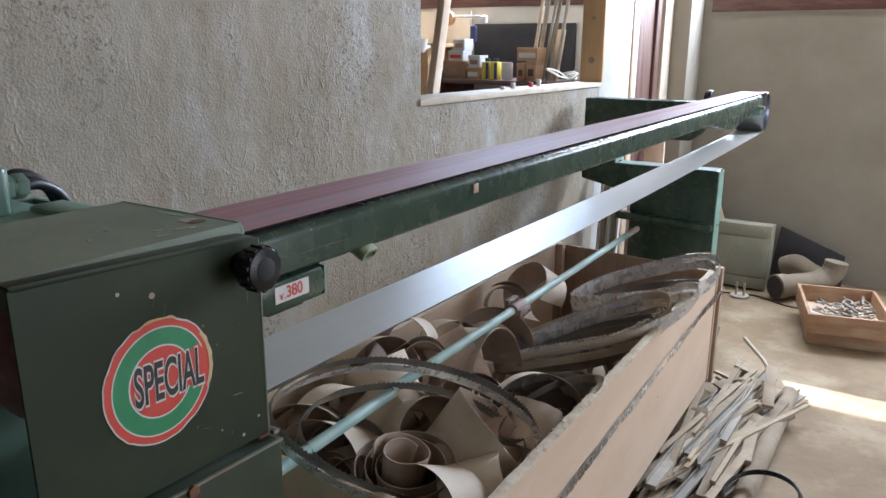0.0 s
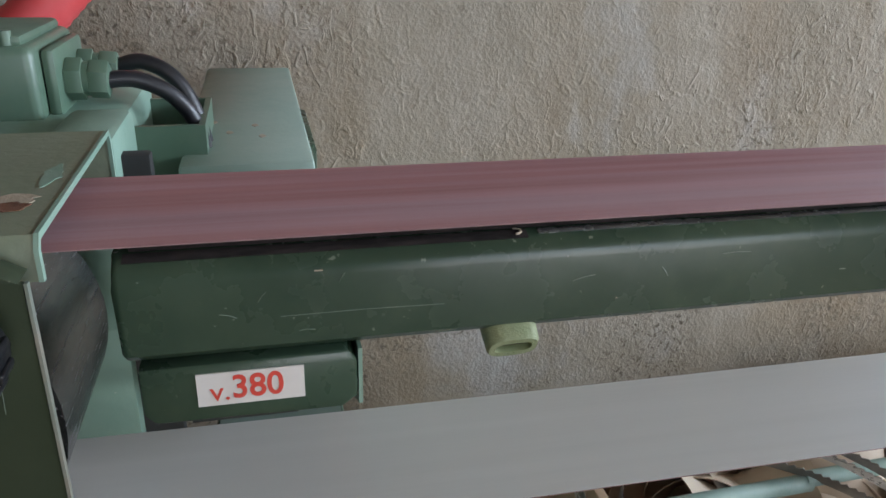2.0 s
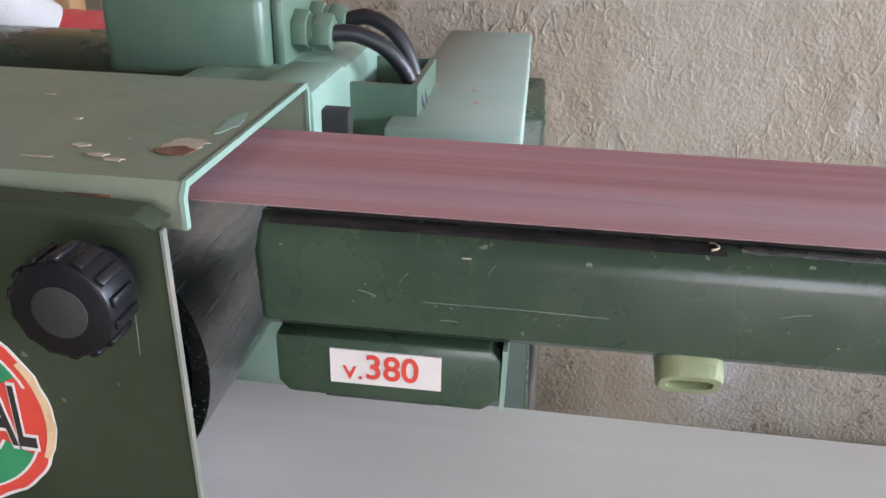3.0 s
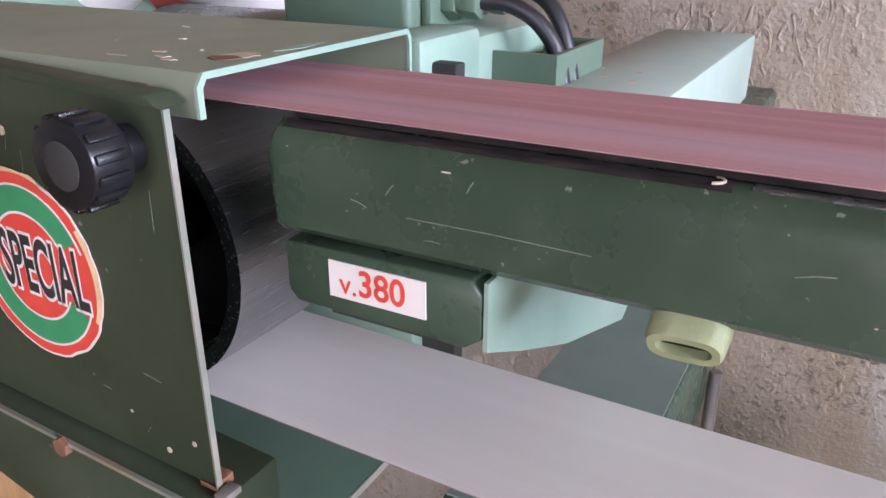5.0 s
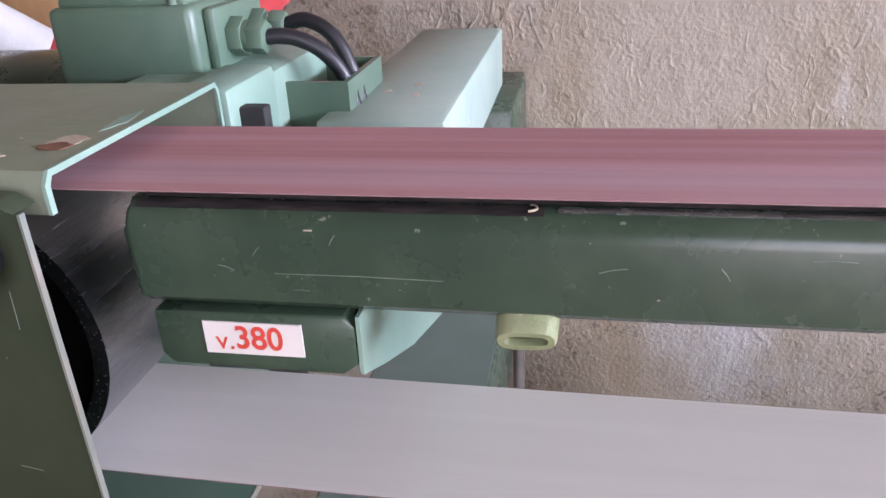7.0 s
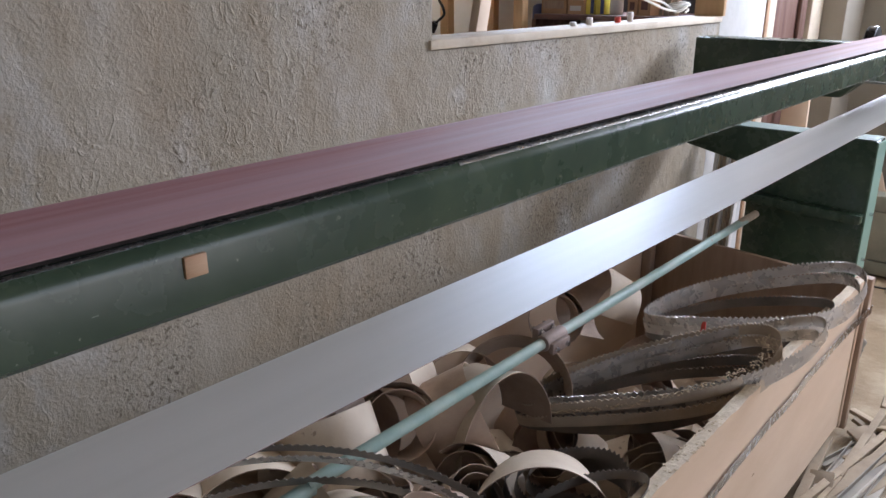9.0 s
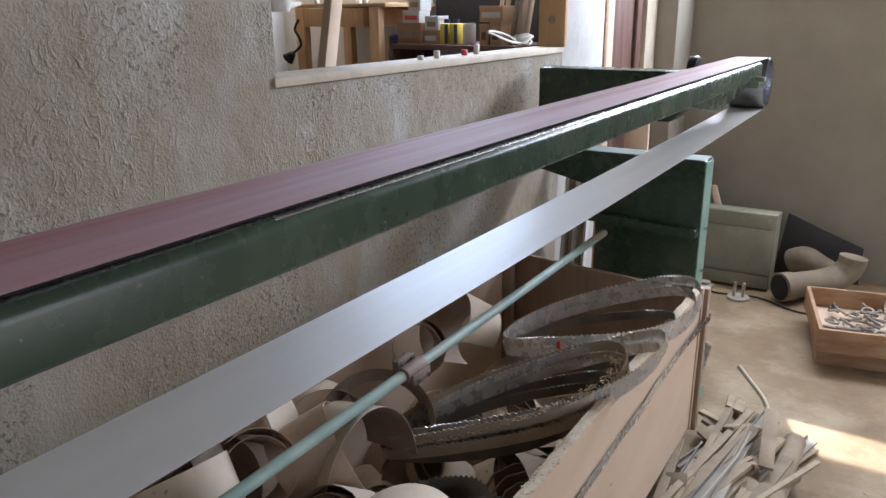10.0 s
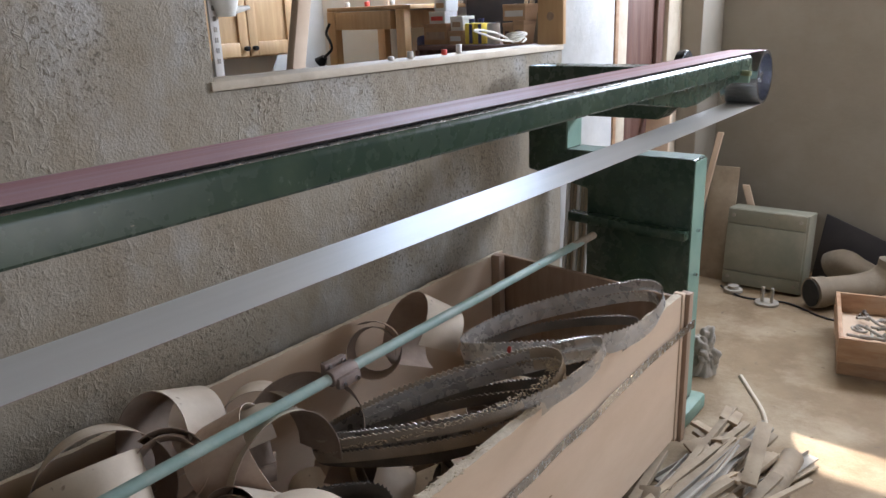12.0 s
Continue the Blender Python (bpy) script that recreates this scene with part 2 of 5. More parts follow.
    ln.new(dk.outputs[2], p.inputs["Base Color"])


scraped(M_PLASTER)
M_PLASTER2 = surf("smooth_render", (0.25, 0.22, 0.175), (0.31, 0.275, 0.225), 1.6, 0.85, bump=0.002, bscale=30,
                  stain=(0.37, 0.34, 0.285), sscale=0.9, samt=0.7, speck=(0.26, 0.22, 0.17), spscale=20, spamt=0.75)
M_WHITEWALL = surf("limewashed_wall", (0.62, 0.58, 0.51), (0.72, 0.68, 0.61), 2.0, 0.85, bump=0.0015, bscale=40,
                   stain=(0.55, 0.46, 0.34), sscale=1.2, samt=0.5)
M_PIER = surf("grey_limewash", (0.42, 0.42, 0.41), (0.54, 0.53, 0.51), 5.0, 0.85, bump=0.002, bscale=50, stain=(0.34, 0.31, 0.27), sscale=4, samt=0.5)
M_FLOOR = surf("dusty_concrete", (0.180, 0.118, 0.064), (0.27, 0.195, 0.115), 3.2, 0.85, bump=0.003, bscale=45,
               stain=(0.42, 0.34, 0.235), sscale=2.6, samt=0.8, speck=(0.14, 0.10, 0.065), spscale=22, spamt=0.685)
M_CEIL = surf("boarded_ceiling", (0.30, 0.25, 0.19), (0.38, 0.32, 0.25), 3, 0.8, bump=0.002, bscale=20)
M_FRAME = surf("dark_window_wood", (0.085, 0.035, 0.026), (0.14, 0.06, 0.045), 8, 0.55, bump=0.0008, bscale=50,
               stain=(0.24, 0.17, 0.13), sscale=4, samt=0.5, stretch=(0.6, 3, 3))
M_DOOR = surf("brown_door_wood", (0.10, 0.045, 0.032), (0.155, 0.075, 0.055), 6, 0.6, bump=0.0008, bscale=40, stretch=(4, 4, 0.4),
              stain=(0.25, 0.19, 0.15), sscale=3, samt=0.5)
M_PIPE = surf("teal_pipe_paint", (0.25, 0.37, 0.33), (0.34, 0.45, 0.40), 20, 0.45, bump=0.0004, bscale=120,
              stain=(0.50, 0.50, 0.44), sscale=8, samt=0.6, speck=(0.30, 0.20, 0.13), spscale=40, spamt=0.73)
M_CLAMP = surf("clamp_iron", (0.20, 0.145, 0.125), (0.30, 0.23, 0.20), 30, 0.6, 0.4, bump=0.0005, bscale=200)
M_STUB = surf("yellowed_green_rubber", (0.17, 0.215, 0.10), (0.27, 0.295, 0.17), 30, 0.55, bump=0.0008, bscale=200, stain=(0.42, 0.40, 0.29), sscale=16, samt=0.6)
M_RED = surf("sticker_red", (0.52, 0.045, 0.030), (0.60, 0.07, 0.045), 30, 0.42, speck=(0.66, 0.50, 0.42), spscale=55, spamt=0.72)
M_STGREEN = surf("sticker_green", (0.015, 0.19, 0.075), (0.025, 0.24, 0.10), 30, 0.42, speck=(0.6, 0.6, 0.5), spscale=60, spamt=0.74)
M_STWHITE = surf("sticker_white", (0.54, 0.51, 0.48), (0.63, 0.60, 0.57), 30, 0.5, stain=(0.50, 0.47, 0.44), sscale=30, samt=0.5)
M_STBLACK = surf("sticker_black", (0.015, 0.014, 0.014), (0.03, 0.028, 0.026), 30, 0.45)
M_STEDGE = surf("torn_sticker_paper", (0.52, 0.34, 0.18), (0.64, 0.48, 0.30), 50, 0.8, bump=0.001, bscale=200)
M_HOSE = surf("red_hose", (0.55, 0.045, 0.05), (0.65, 0.10, 0.10), 12, 0.5, stain=(0.6, 0.36, 0.32), sscale=5, samt=0.4)
M_CARD = surf("cardboard", (0.36, 0.20, 0.10), (0.44, 0.27, 0.15), 6, 0.8, bump=0.0005, bscale=50, jitter=0.2)
M_WHITEBOX = surf("printed_white_card", (0.55, 0.52, 0.48), (0.66, 0.63, 0.58), 9, 0.6)
M_YELLOW = surf("yellow_label", (0.62, 0.46, 0.04), (0.70, 0.54, 0.07), 9, 0.5)
M_NAVY = surf("navy_tin", (0.03, 0.035, 0.10), (0.05, 0.055, 0.14), 9, 0.4)
M_DARKBOARD = surf("dark_backboard", (0.028, 0.026, 0.030), (0.055, 0.05, 0.052), 4, 0.6)
M_ROPE = surf("white_cord", (0.60, 0.58, 0.53), (0.70, 0.68, 0.63), 40, 0.8, bump=0.0006, bscale=300)
M_DUCT = surf("dusty_duct_plastic", (0.20, 0.155, 0.105), (0.28, 0.22, 0.155), 6, 0.75, bump=0.0006, bscale=70, stain=(0.48, 0.42, 0.33), sscale=4, samt=0.6)
M_PANEL = surf("pale_green_panel", (0.20, 0.20, 0.15), (0.26, 0.255, 0.195), 5, 0.6, bump=0.0005, bscale=60, stain=(0.42, 0.36, 0.27), sscale=4, samt=0.6,
               speck=(0.16, 0.13, 0.1), spscale=22, spamt=0.76)
M_RAG = surf("dusty_rag", (0.25, 0.22, 0.18), (0.36, 0.32, 0.27), 14, 0.9, bump=0.003, bscale=60)
M_DUSTHEAP = surf("sawdust", (0.50, 0.40, 0.27), (0.60, 0.50, 0.36), 30, 0.95, bump=0.003, bscale=200)
M_EARTH = surf("yard_earth", (0.30, 0.24, 0.17), (0.38, 0.31, 0.23), 0.5, 0.95, bump=0.01, bscale=8)
M_GLASS = bpy.data.materials.new("window_glass")
M_GLASS.use_nodes = True
gp = M_GLASS.node_tree.nodes["Principled BSDF"]
gp.inputs["Transmission Weight"].default_value = 1.0
gp.inputs["Roughness"].default_value = 0.02
gp.inputs["IOR"].default_value = 1.45

# ---------------------------------------------------------------- mesh helpers


def finish(name, bm, mats, smooth=40):
    me = bpy.data.meshes.new(name)
    bmesh.ops.recalc_face_normals(bm, faces=bm.faces[:]) if smooth is not None else None
    bm.to_mesh(me)
    bm.free()
    for m in (mats if isinstance(mats, (list, tuple)) else [mats]):
        me.materials.append(m)
    if smooth:
        me.shade_smooth()
        me.set_sharp_from_angle(angle=radians(smooth))
    return new(name, me)


def thing(name, label, category, at=(0, 0, 0), group="", kind=""):
    ob = new(name)
    ob.empty_display_size = 0.05
    ob.location = at
    return tagged(ob, label, category, group, kind)


def part(name, bm, mats, parent, label="", smooth=40):
    """One mesh under a thing or under a part; the mesh is given in world metres."""
    ob = finish(name, bm, mats, smooth)
    ob.parent = parent
    ob.matrix_parent_inverse = Matrix.Translation(-Vector(parent.location))
    if label:
        tagged(ob, label)
    return ob


def single(name, bm, mats, label, category="", group="", kind="", smooth=40):
    return tagged(finish(name, bm, mats, smooth), label, category, group, kind)


def bevelled(bm, w, seg=2):
    if w > 0:
        bmesh.ops.bevel(bm, geom=bm.edges[:], offset=w, segments=seg, profile=0.5, affect="EDGES", clamp_overlap=True)
    return bm


def box(x0, x1, y0, y1, z0, z1, bev=0.0, seg=2, bm=None):
    b = bmesh.new()
    m = Matrix.Translation(((x0 + x1) / 2, (y0 + y1) / 2, (z0 + z1) / 2)) @ Matrix.Diagonal((abs(x1 - x0), abs(y1 - y0), abs(z1 - z0), 1))
    bmesh.ops.create_cube(b, size=1.0, matrix=m)
    bevelled(b, bev, seg)
    return merge(bm, b)


def merge(bm, b, m=None, index=None):
    if m is not None:
        bmesh.ops.transform(b, matrix=m, verts=b.verts[:])
    if index is not None:
        for f in b.faces:
            f.material_index = index
    if bm is None:
        return b
    me = bpy.data.meshes.new("tmp")
    b.to_mesh(me)
    b.free()
    bm.from_mesh(me)
    bpy.data.meshes.remove(me)
    return bm


def cyl(p0, p1, r, seg=24, bm=None, r2=None, caps=True, bev=0.0):
    p0, p1 = Vector(p0), Vector(p1)
    b = bmesh.new()
    bmesh.ops.create_cone(b, cap_ends=caps, segments=seg, radius1=r, radius2=r if r2 is None else r2, depth=(p1 - p0).length)
    if bev > 0:
        rim = [e for e in b.edges if len(e.link_faces) == 2 and any(len(f.verts) > 4 for f in e.link_faces)]
        bmesh.ops.bevel(b, geom=rim, offset=bev, segments=2, profile=0.5, affect="EDGES")
    q = (p1 - p0).to_track_quat("Z", "Y").to_matrix().to_4x4()
    return merge(bm, b, Matrix.Translation((p0 + p1) / 2) @ q)


def prism(poly, axis, a0, a1, bev=0.0, bm=None, seg=2):
    """A flat outline drawn in the two other axes (in order), pushed along axis from a0 to a1."""
    b = bmesh.new()

    def v3(u, v, a):
        return {"x": (a, u, v), "y": (u, a, v), "z": (u, v, a)}[axis]
    lo = [b.verts.new(v3(u, v, a0)) for u, v in poly]
    hi = [b.verts.new(v3(u, v, a1)) for u, v in poly]
    n = len(poly)
    b.faces.new(lo)
    b.faces.new(hi[::-1])
    for i in range(n):
        j = (i + 1) % n
        b.faces.new((lo[i], lo[j], hi[j], hi[i]))
    bmesh.ops.recalc_face_normals(b, faces=b.faces[:])
    bevelled(b, bev, seg)
    return merge(bm, b)


def spline(points, per=10):
    """Points along a smooth line through the given ones."""
    p = [Vector(q) for q in points]
    out = []
    for i in range(len(p) - 1):
        a, b, c, d = p[max(i - 1, 0)], p[i], p[i + 1], p[min(i + 2, len(p) - 1)]
        for k in range(per):
            t = k / per
            out.append(0.5 * ((2 * b) + (c - a) * t + (2 * a - 5 * b + 4 * c - d) * t * t + (3 * b - a - 3 * c + d) * t ** 3))
    out.append(p[-1])
    return out


def tube(points, r, seg=10, bm=None, ribs=0.0, pitch=1):
    """A round tube along points; ribs gives every second ring a larger radius."""
    b = bmesh.new()
    pts = [Vector(q) for q in points]
    rings = []
    up = Vector((0.13, 0.21, 0.97)).normalized()
    for i, c in enumerate(pts):
        t = (pts[min(i + 1, len(pts) - 1)] - pts[max(i - 1, 0)]).normalized()
        u = t.cross(up)
        if u.length < 0.05:
            u = t.cross(Vector((1, 0, 0)))
        u.normalize()
        w = t.cross(u)
        rr = r + (ribs if (i // pitch) % 2 else 0)
        rings.append([b.verts.new(c + rr * (math.cos(6.28319 * k / seg) * u + math.sin(6.28319 * k / seg) * w)) for k in range(seg)])
    for i in range(len(rings) - 1):
        for k in range(seg):
            j = (k + 1) % seg
            b.faces.new((rings[i][k], rings[i][j], rings[i + 1][j], rings[i + 1][k]))
    b.faces.new(rings[0][::-1])
    b.faces.new(rings[-1])
    return merge(bm, b)


def strip(rows, thick, closed=False, bm=None, two=False):
    """A solid band: rows of (edge, other edge, outward normal); the inner side takes the second material."""
    b = bmesh.new()
    q = []
    for e0, e1, n in rows:
        n = Vector(n) * thick * 0.5
        q.append([b.verts.new(Vector(e0) + n), b.verts.new(Vector(e1) + n), b.verts.new(Vector(e1) - n), b.verts.new(Vector(e0) - n)])
    k = len(q)
    for i in range(k if closed else k - 1):
        a, c = q[i], q[(i + 1) % k]
        for s in range(4):
            f = b.faces.new((a[s], a[(s + 1) % 4], c[(s + 1) % 4], c[s]))
            f.material_index = (0, 2, 1, 2)[s] if two else 0
    if not closed:
        b.faces.new(q[0])
        b.faces.new(q[-1][::-1])
    return merge(bm, b)


def lettering(body, size, m, depth=0.0004, condensed=1.0, bold=0.0):
    """Letters of the built-in font as a mesh, centred, lying in the pose m's xy plane."""
    cu = bpy.data.curves.new("letters", "FONT")
    cu.body, cu.size, cu.extrude, cu.offset = body, size, depth, bold
    cu.align_x, cu.align_y = "CENTER", "CENTER"
    ob = bpy.data.objects.new("letters", cu)
    scene.collection.objects.link(ob)
    me = bpy.data.meshes.new_from_object(ob.evaluated_get(bpy.context.evaluated_depsgraph_get()))
    b = bmesh.new()
    b.from_mesh(me)
    bpy.data.objects.remove(ob)
    bpy.data.meshes.remove(me)
    bmesh.ops.transform(b, matrix=m @ Matrix.Diagonal((condensed, 1, 1, 1)), verts=b.verts[:])
    return b


# x-facing panel: local x -> +y world ... letters read from the +x side
FACE_X = Matrix(((0, 0, 1, 0), (1, 0, 0, 0), (0, 1, 0, 0), (0, 0, 0, 1)))

# ---------------------------------------------------------------- the building
WX, WT = -1.41, 0.10                  # workshop face of the dividing wall, its thickness
BY = 6.88                             # inner face of the back wall
SILL, W0, W1, WTOP = 1.248, 3.737, 5.345, 2.25


def rough_panel(y0, y1, z0, z1, x, step=0.011, amp=0.0024):
    """A trowelled wall face with real unevenness; its rim stays flat."""
    ny, nz = max(2, int((y1 - y0) / step)), max(2, int((z1 - z0) / step))
    vs, fs = [], []
    for i in range(ny + 1):
        y = y0 + (y1 - y0) * i / ny
        for j in range(nz + 1):
            z = z0 + (z1 - z0) * j / nz
            h = 0.8 * noise.noise((y * 30, z * 26, 0.0)) + 0.5 * noise.noise((y * 70, z * 62, 3.0)) + 0.9 * noise.noise((y * 5, z * 4, 7.0))
            fade = min(1.0, min(i, ny - i) / 2.0)
            vs.append((x + amp * max(-0.9, h) * fade, y, z))
    for i in range(ny):
        for j in range(nz):
            a = i * (nz + 1) + j
            fs.append((a, a + nz + 1, a + nz + 2, a + 1))
    return vs, fs


def wall_west():
    bm = bmesh.new()
    for y0, y1, z0, z1 in ((-2.0, W0, 0, 2.70), (W0, W1, 0, SILL - 0.004), (W0, W1, WTOP, 2.70), (W1, 5.80, 0, 2.70)):
        box(WX - WT, WX - 0.004, y0, y1, z0, z1, bm=bm)
    ob = single("wall_west", bm, M_PLASTER, "rough grey-tan cement-rendered wall with stains", "wall", kind="structure", smooth=None)
    for y0, y1, z0, z1 in ((-0.4, W0, 0.0, 2.2), (W0, W1, 0.0, SILL - 0.004)):
        vs, fs = rough_panel(y0, y1, z0, z1, WX)
        me = bpy.data.meshes.new("render_coat")
        me.from_pydata(vs, [], fs)
        me.materials.append(M_PLASTER)
        me.shade_smooth()
        coat = new("render_coat", me)
        coat.parent = ob
    return ob


wall_west()
single("wall_pier", box(WX - WT - 0.002, WX + 0.001, W1, 5.80, 0, 2.695, 0.004), M_PIER, "pale limewashed wall pier beside the store window", "wall", kind="structure")
single("window_sill", box(WX - WT - 0.02, WX + 0.008, W0 - 0.012, W1 + 0.0, SILL - 0.002, SILL + 0.020, 0.003), M_SILL, "dusty pale wooden sill board of the wall opening", "sill", kind="structure")
jb = box(-1.505, -1.392, W1 - 0.024, W1 - 0.001, SILL + 0.020, WTOP, 0.002)
jamb = single("trim_jamb", jb, M_PINE, "brown wooden jamb board with round holes", "jamb board", kind="structure")
for hz in (1.372, 1.57):
    hole = cyl((-1.448, W1 - 0.0255, hz), (-1.448, W1 - 0.022, hz), 0.016 if hz < 1.5 else 0.009, 18)
    part("knot_hole", hole, M_BATTEN, jamb)


def wall_with_windows(name, x0, x1, openings, y0, y1, top, mat, label):
    bm = bmesh.new()
    xs = x0
    for a, b, z0, z1 in openings:
        box(xs, a, y0, y1, 0, top, bm=bm)
        box(a, b, y0, y1, 0, z0, bm=bm)
        box(a, b, y0, y1, z1, top, bm=bm)
        xs = b
    box(xs, x1, y0, y1, 0, top, bm=bm)
    return single(name, bm, mat, label, "wall", kind="structure", smooth=None)


wall_with_windows("wall_north", -1.41, 3.4, ((-1.25, 1.6, 1.655, 2.62),), BY, BY + 0.15, 2.7, M_PLASTER2, "bare tan plastered back wall under a high window")
wall_with_windows("wall_north_store", -4.5, -1.41, ((-4.1, -1.75, 1.72, 2.62),), BY, BY + 0.15, 2.7, M_WHITEWALL, "cream back wall of the store room with a window")
single("wall_store_west", box(-4.5, -4.35, -2.0, BY, 0, 2.7), M_WHITEWALL, "plain white store room wall", "wall", kind="structure", smooth=None)
single("wall_south", box(-4.5, 3.4, -2.15, -2.0, 0, 2.7), M_PLASTER2, "plain plastered wall closing the workshop", "wall", kind="structure", smooth=None)
# Unseen wall; its doorway is added where the soft fill comes in.
eb = bmesh.new()
for y0, y1, z0, z1 in ((-2.0, 2.4, 0, 2.7), (2.4, 4.8, 2.45, 2.7), (4.8, BY + 0.15, 0, 2.7)):
    box(3.4, 3.55, y0, y1, z0, z1, bm=eb)
single("wall_east", eb, M_PLASTER2, "unseen plastered wall with a doorway added for soft fill light", "wall", kind="structure", smooth=None)
single("floor", box(-4.5, 3.55, -2.15, BY + 0.15, -0.06, 0.0), M_FLOOR, "concrete floor covered in tan sawdust", "floor", kind="structure", smooth=None)
# Unseen roof slab; the overhang is sized to cut the sun to a strip.
single("ceiling", box(-4.7, 3.8, -2.4, 7.53, 2.66, 2.82), M_CEIL, "unseen ceiling with eaves added to trim the sun patch", "ceiling", kind="structure", smooth=None)
single("ground", box(-400, 400, -400, 400, -0.16, -0.08), M_EARTH, "bare earth yard outside", "ground", kind="structure", smooth=None)


def window_frame(name, x0, x1, z0, z1, rail, muntins, label):
    w = thing(name, label, "window", ((x0 + x1) / 2, BY + 0.06, z0), kind="structure")
    part("bottom_rail", box(x0, x1, BY - 0.015, BY + 0.07, z0, z0 + rail, 0.004), M_FRAME, w)
    part("top_rail", box(x0, x1, BY + 0.02, BY + 0.07, z1 - 0.06, z1, 0.004), M_FRAME, w)
    edges = [x0 + 0.03] + [x0 + (x1 - x0) * k / muntins for k in range(1, muntins)] + [x1 - 0.03]
    for e in edges:
        part("stile", box(e - 0.028, e + 0.028, BY + 0.02, BY + 0.068, z0 + rail, z1 - 0.06, 0.004), M_FRAME, w)
    for a, b in zip(edges[:-1], edges[1:]):
        g = part("pane", box(a + 0.028, b - 0.028, BY + 0.042, BY + 0.046, z0 + rail, z1 - 0.06), M_GLASS, w)
        g.visible_shadow = False
    return w


window_frame("window_1", -1.25, 1.6, 1.658, 2.62, 0.12, 3, "dark-framed high workshop window above a rough ledge")
window_frame("window_2", -4.1, -1.75, 1.72, 2.62, 0.10, 3, "dark brown framed store room window, bright with sky")
lb = bmesh.new()
for i in range(30):
    x = -1.27 + i * 0.095
    box(x, x + 0.094, BY - 0.006 - random.random() * 0.006, BY + 0.02, 1.64 + random.random() * 0.006, 1.657 + random.random() * 0.004, bm=lb)
single("trim_ledge", lb, M_PLASTER2, "crumbling plaster ledge below the window", "ledge", kind="structure", smooth=None)

# door at the end of the dividing wall
single("trim_door_edge", box(WX - 0.09, WX + 0.006, 5.803, 5.835, 0, 2.6, 0.003), M_PINE_TRAY, "worn tan timber door jamb edge", "door jamb", kind="structure")
single("door_lining", box(WX - 0.07, WX - 0.01, 5.838, 5.955, 0, 2.6, 0.003), M_SILL, "pale timber door lining", "door jamb", kind="structure")
door = thing("door_1", "closed dark brown wooden door beside the store room", "door", (WX - 0.05, 6.12, 0), kind="structure")
part("leaf", box(WX - 0.075, WX - 0.035, 5.960, 6.385, 0.005, 2.1, 0.003), M_DOOR, door)
for ya, yb in ((5.960, 6.040), (6.305, 6.385)):
    part("stile", box(WX - 0.034, WX - 0.015, ya, yb, 0.005, 2.1, 0.004), M_DOOR, door)
for za, zb in ((0.005, 0.2), (0.95, 1.08), (1.98, 2.1)):
    part("rail", box(WX - 0.034, WX - 0.016, 6.041, 6.304, za, zb, 0.004), M_DOOR, door)
single("wall_over_door", box(WX - 0.09, WX - 0.012, 5.838, 6.45, 2.105, 2.695), M_PLASTER2, "plaster above the brown door", "wall", kind="structure", smooth=None)
single("trim_door_far", box(WX - 0.08, WX + 0.004, 6.39, 6.56, 0, 2.6, 0.003), M_SILL, "pale door lining strip", "door jamb", kind="structure")
single("wall_pilaster", box(WX - 0.10, -1.30, 6.565, BY - 0.002, 0, 2.695, 0.006), M_PLASTER2, "grey concrete pilaster in the corner", "pilaster", kind="structure")

# ---------------------------------------------------------------- the belt sander
BX0, BX1 = -0.716, -0.608             # belt edges
ZT = 1.2527                           # upper run
NY, FY = 2.0835, 5.205                 # axles of the two pulleys
RN, RF = 0.0868, 0.0830               # their radii: the drive pulley is the larger

sander = thing("belt_sander", "long green stroke belt sander with purple abrasive belt", "belt sander", (-0.9, 3.6, 0))

# abrasive belt: grit outside, pale backing inside
rows = []
runs = [(NY + (FY - NY) * k / 60, ZT, 0.0, 1.0) for k in range(61)]
runs += [(FY + RF * math.sin(a), ZT - RF + RF * math.cos(a), math.sin(a), math.cos(a)) for a in [math.pi * k / 24 for k in range(1, 24)]]
runs += [(FY - (FY - NY) * k / 60, ZT - 2 * RF - 2 * (RN - RF) * k / 60 - 0.0095 * 4 * (k / 60) * (1 - k / 60), 0.0, -1.0) for k in range(61)]
runs += [(NY - RN * math.sin(a), ZT - RN - RN * math.cos(a), -math.sin(a), -math.cos(a)) for a in [math.pi * k / 24 for k in range(1, 24)]]
for y, z, ny, nz in runs:
    rows.append(((BX0, y, z), (BX1, y, z), (0, ny, nz)))
part("abrasive_belt", strip(rows, 0.0006, True, two=True), [M_BELT, M_BELT_BACK, M_BELT_EDGE], sander, "worn purple abrasive belt with pale backing")


def pulley(y, r, name, label):
    bm = bmesh.new()
    ZC = ZT - r
    prof = [(r - 0.001, BX0 - 0.004), (r - 0.001, BX1 + 0.003), (r - 0.010, BX1 + 0.003), (r - 0.012, BX1 - 0.05), (0.03, BX1 - 0.055), (0.03, BX0 + 0.03), (r - 0.012, BX0 + 0.02), (r - 0.010, BX0 - 0.004)]
    n = 56
    rings = [[bm.verts.new((x, y + rr * math.cos(2 * math.pi * k / n), ZC + rr * math.sin(2 * math.pi * k / n))) for rr, x in prof] for k in range(n)]
    for k in range(n):
        a, b = rings[k], rings[(k + 1) % n]
        for i in range(len(prof)):
            j = (i + 1) % len(prof)
            bm.faces.new((a[i], b[i], b[j], a[j]))
    return part(name, bm, M_RIM, sander, label)


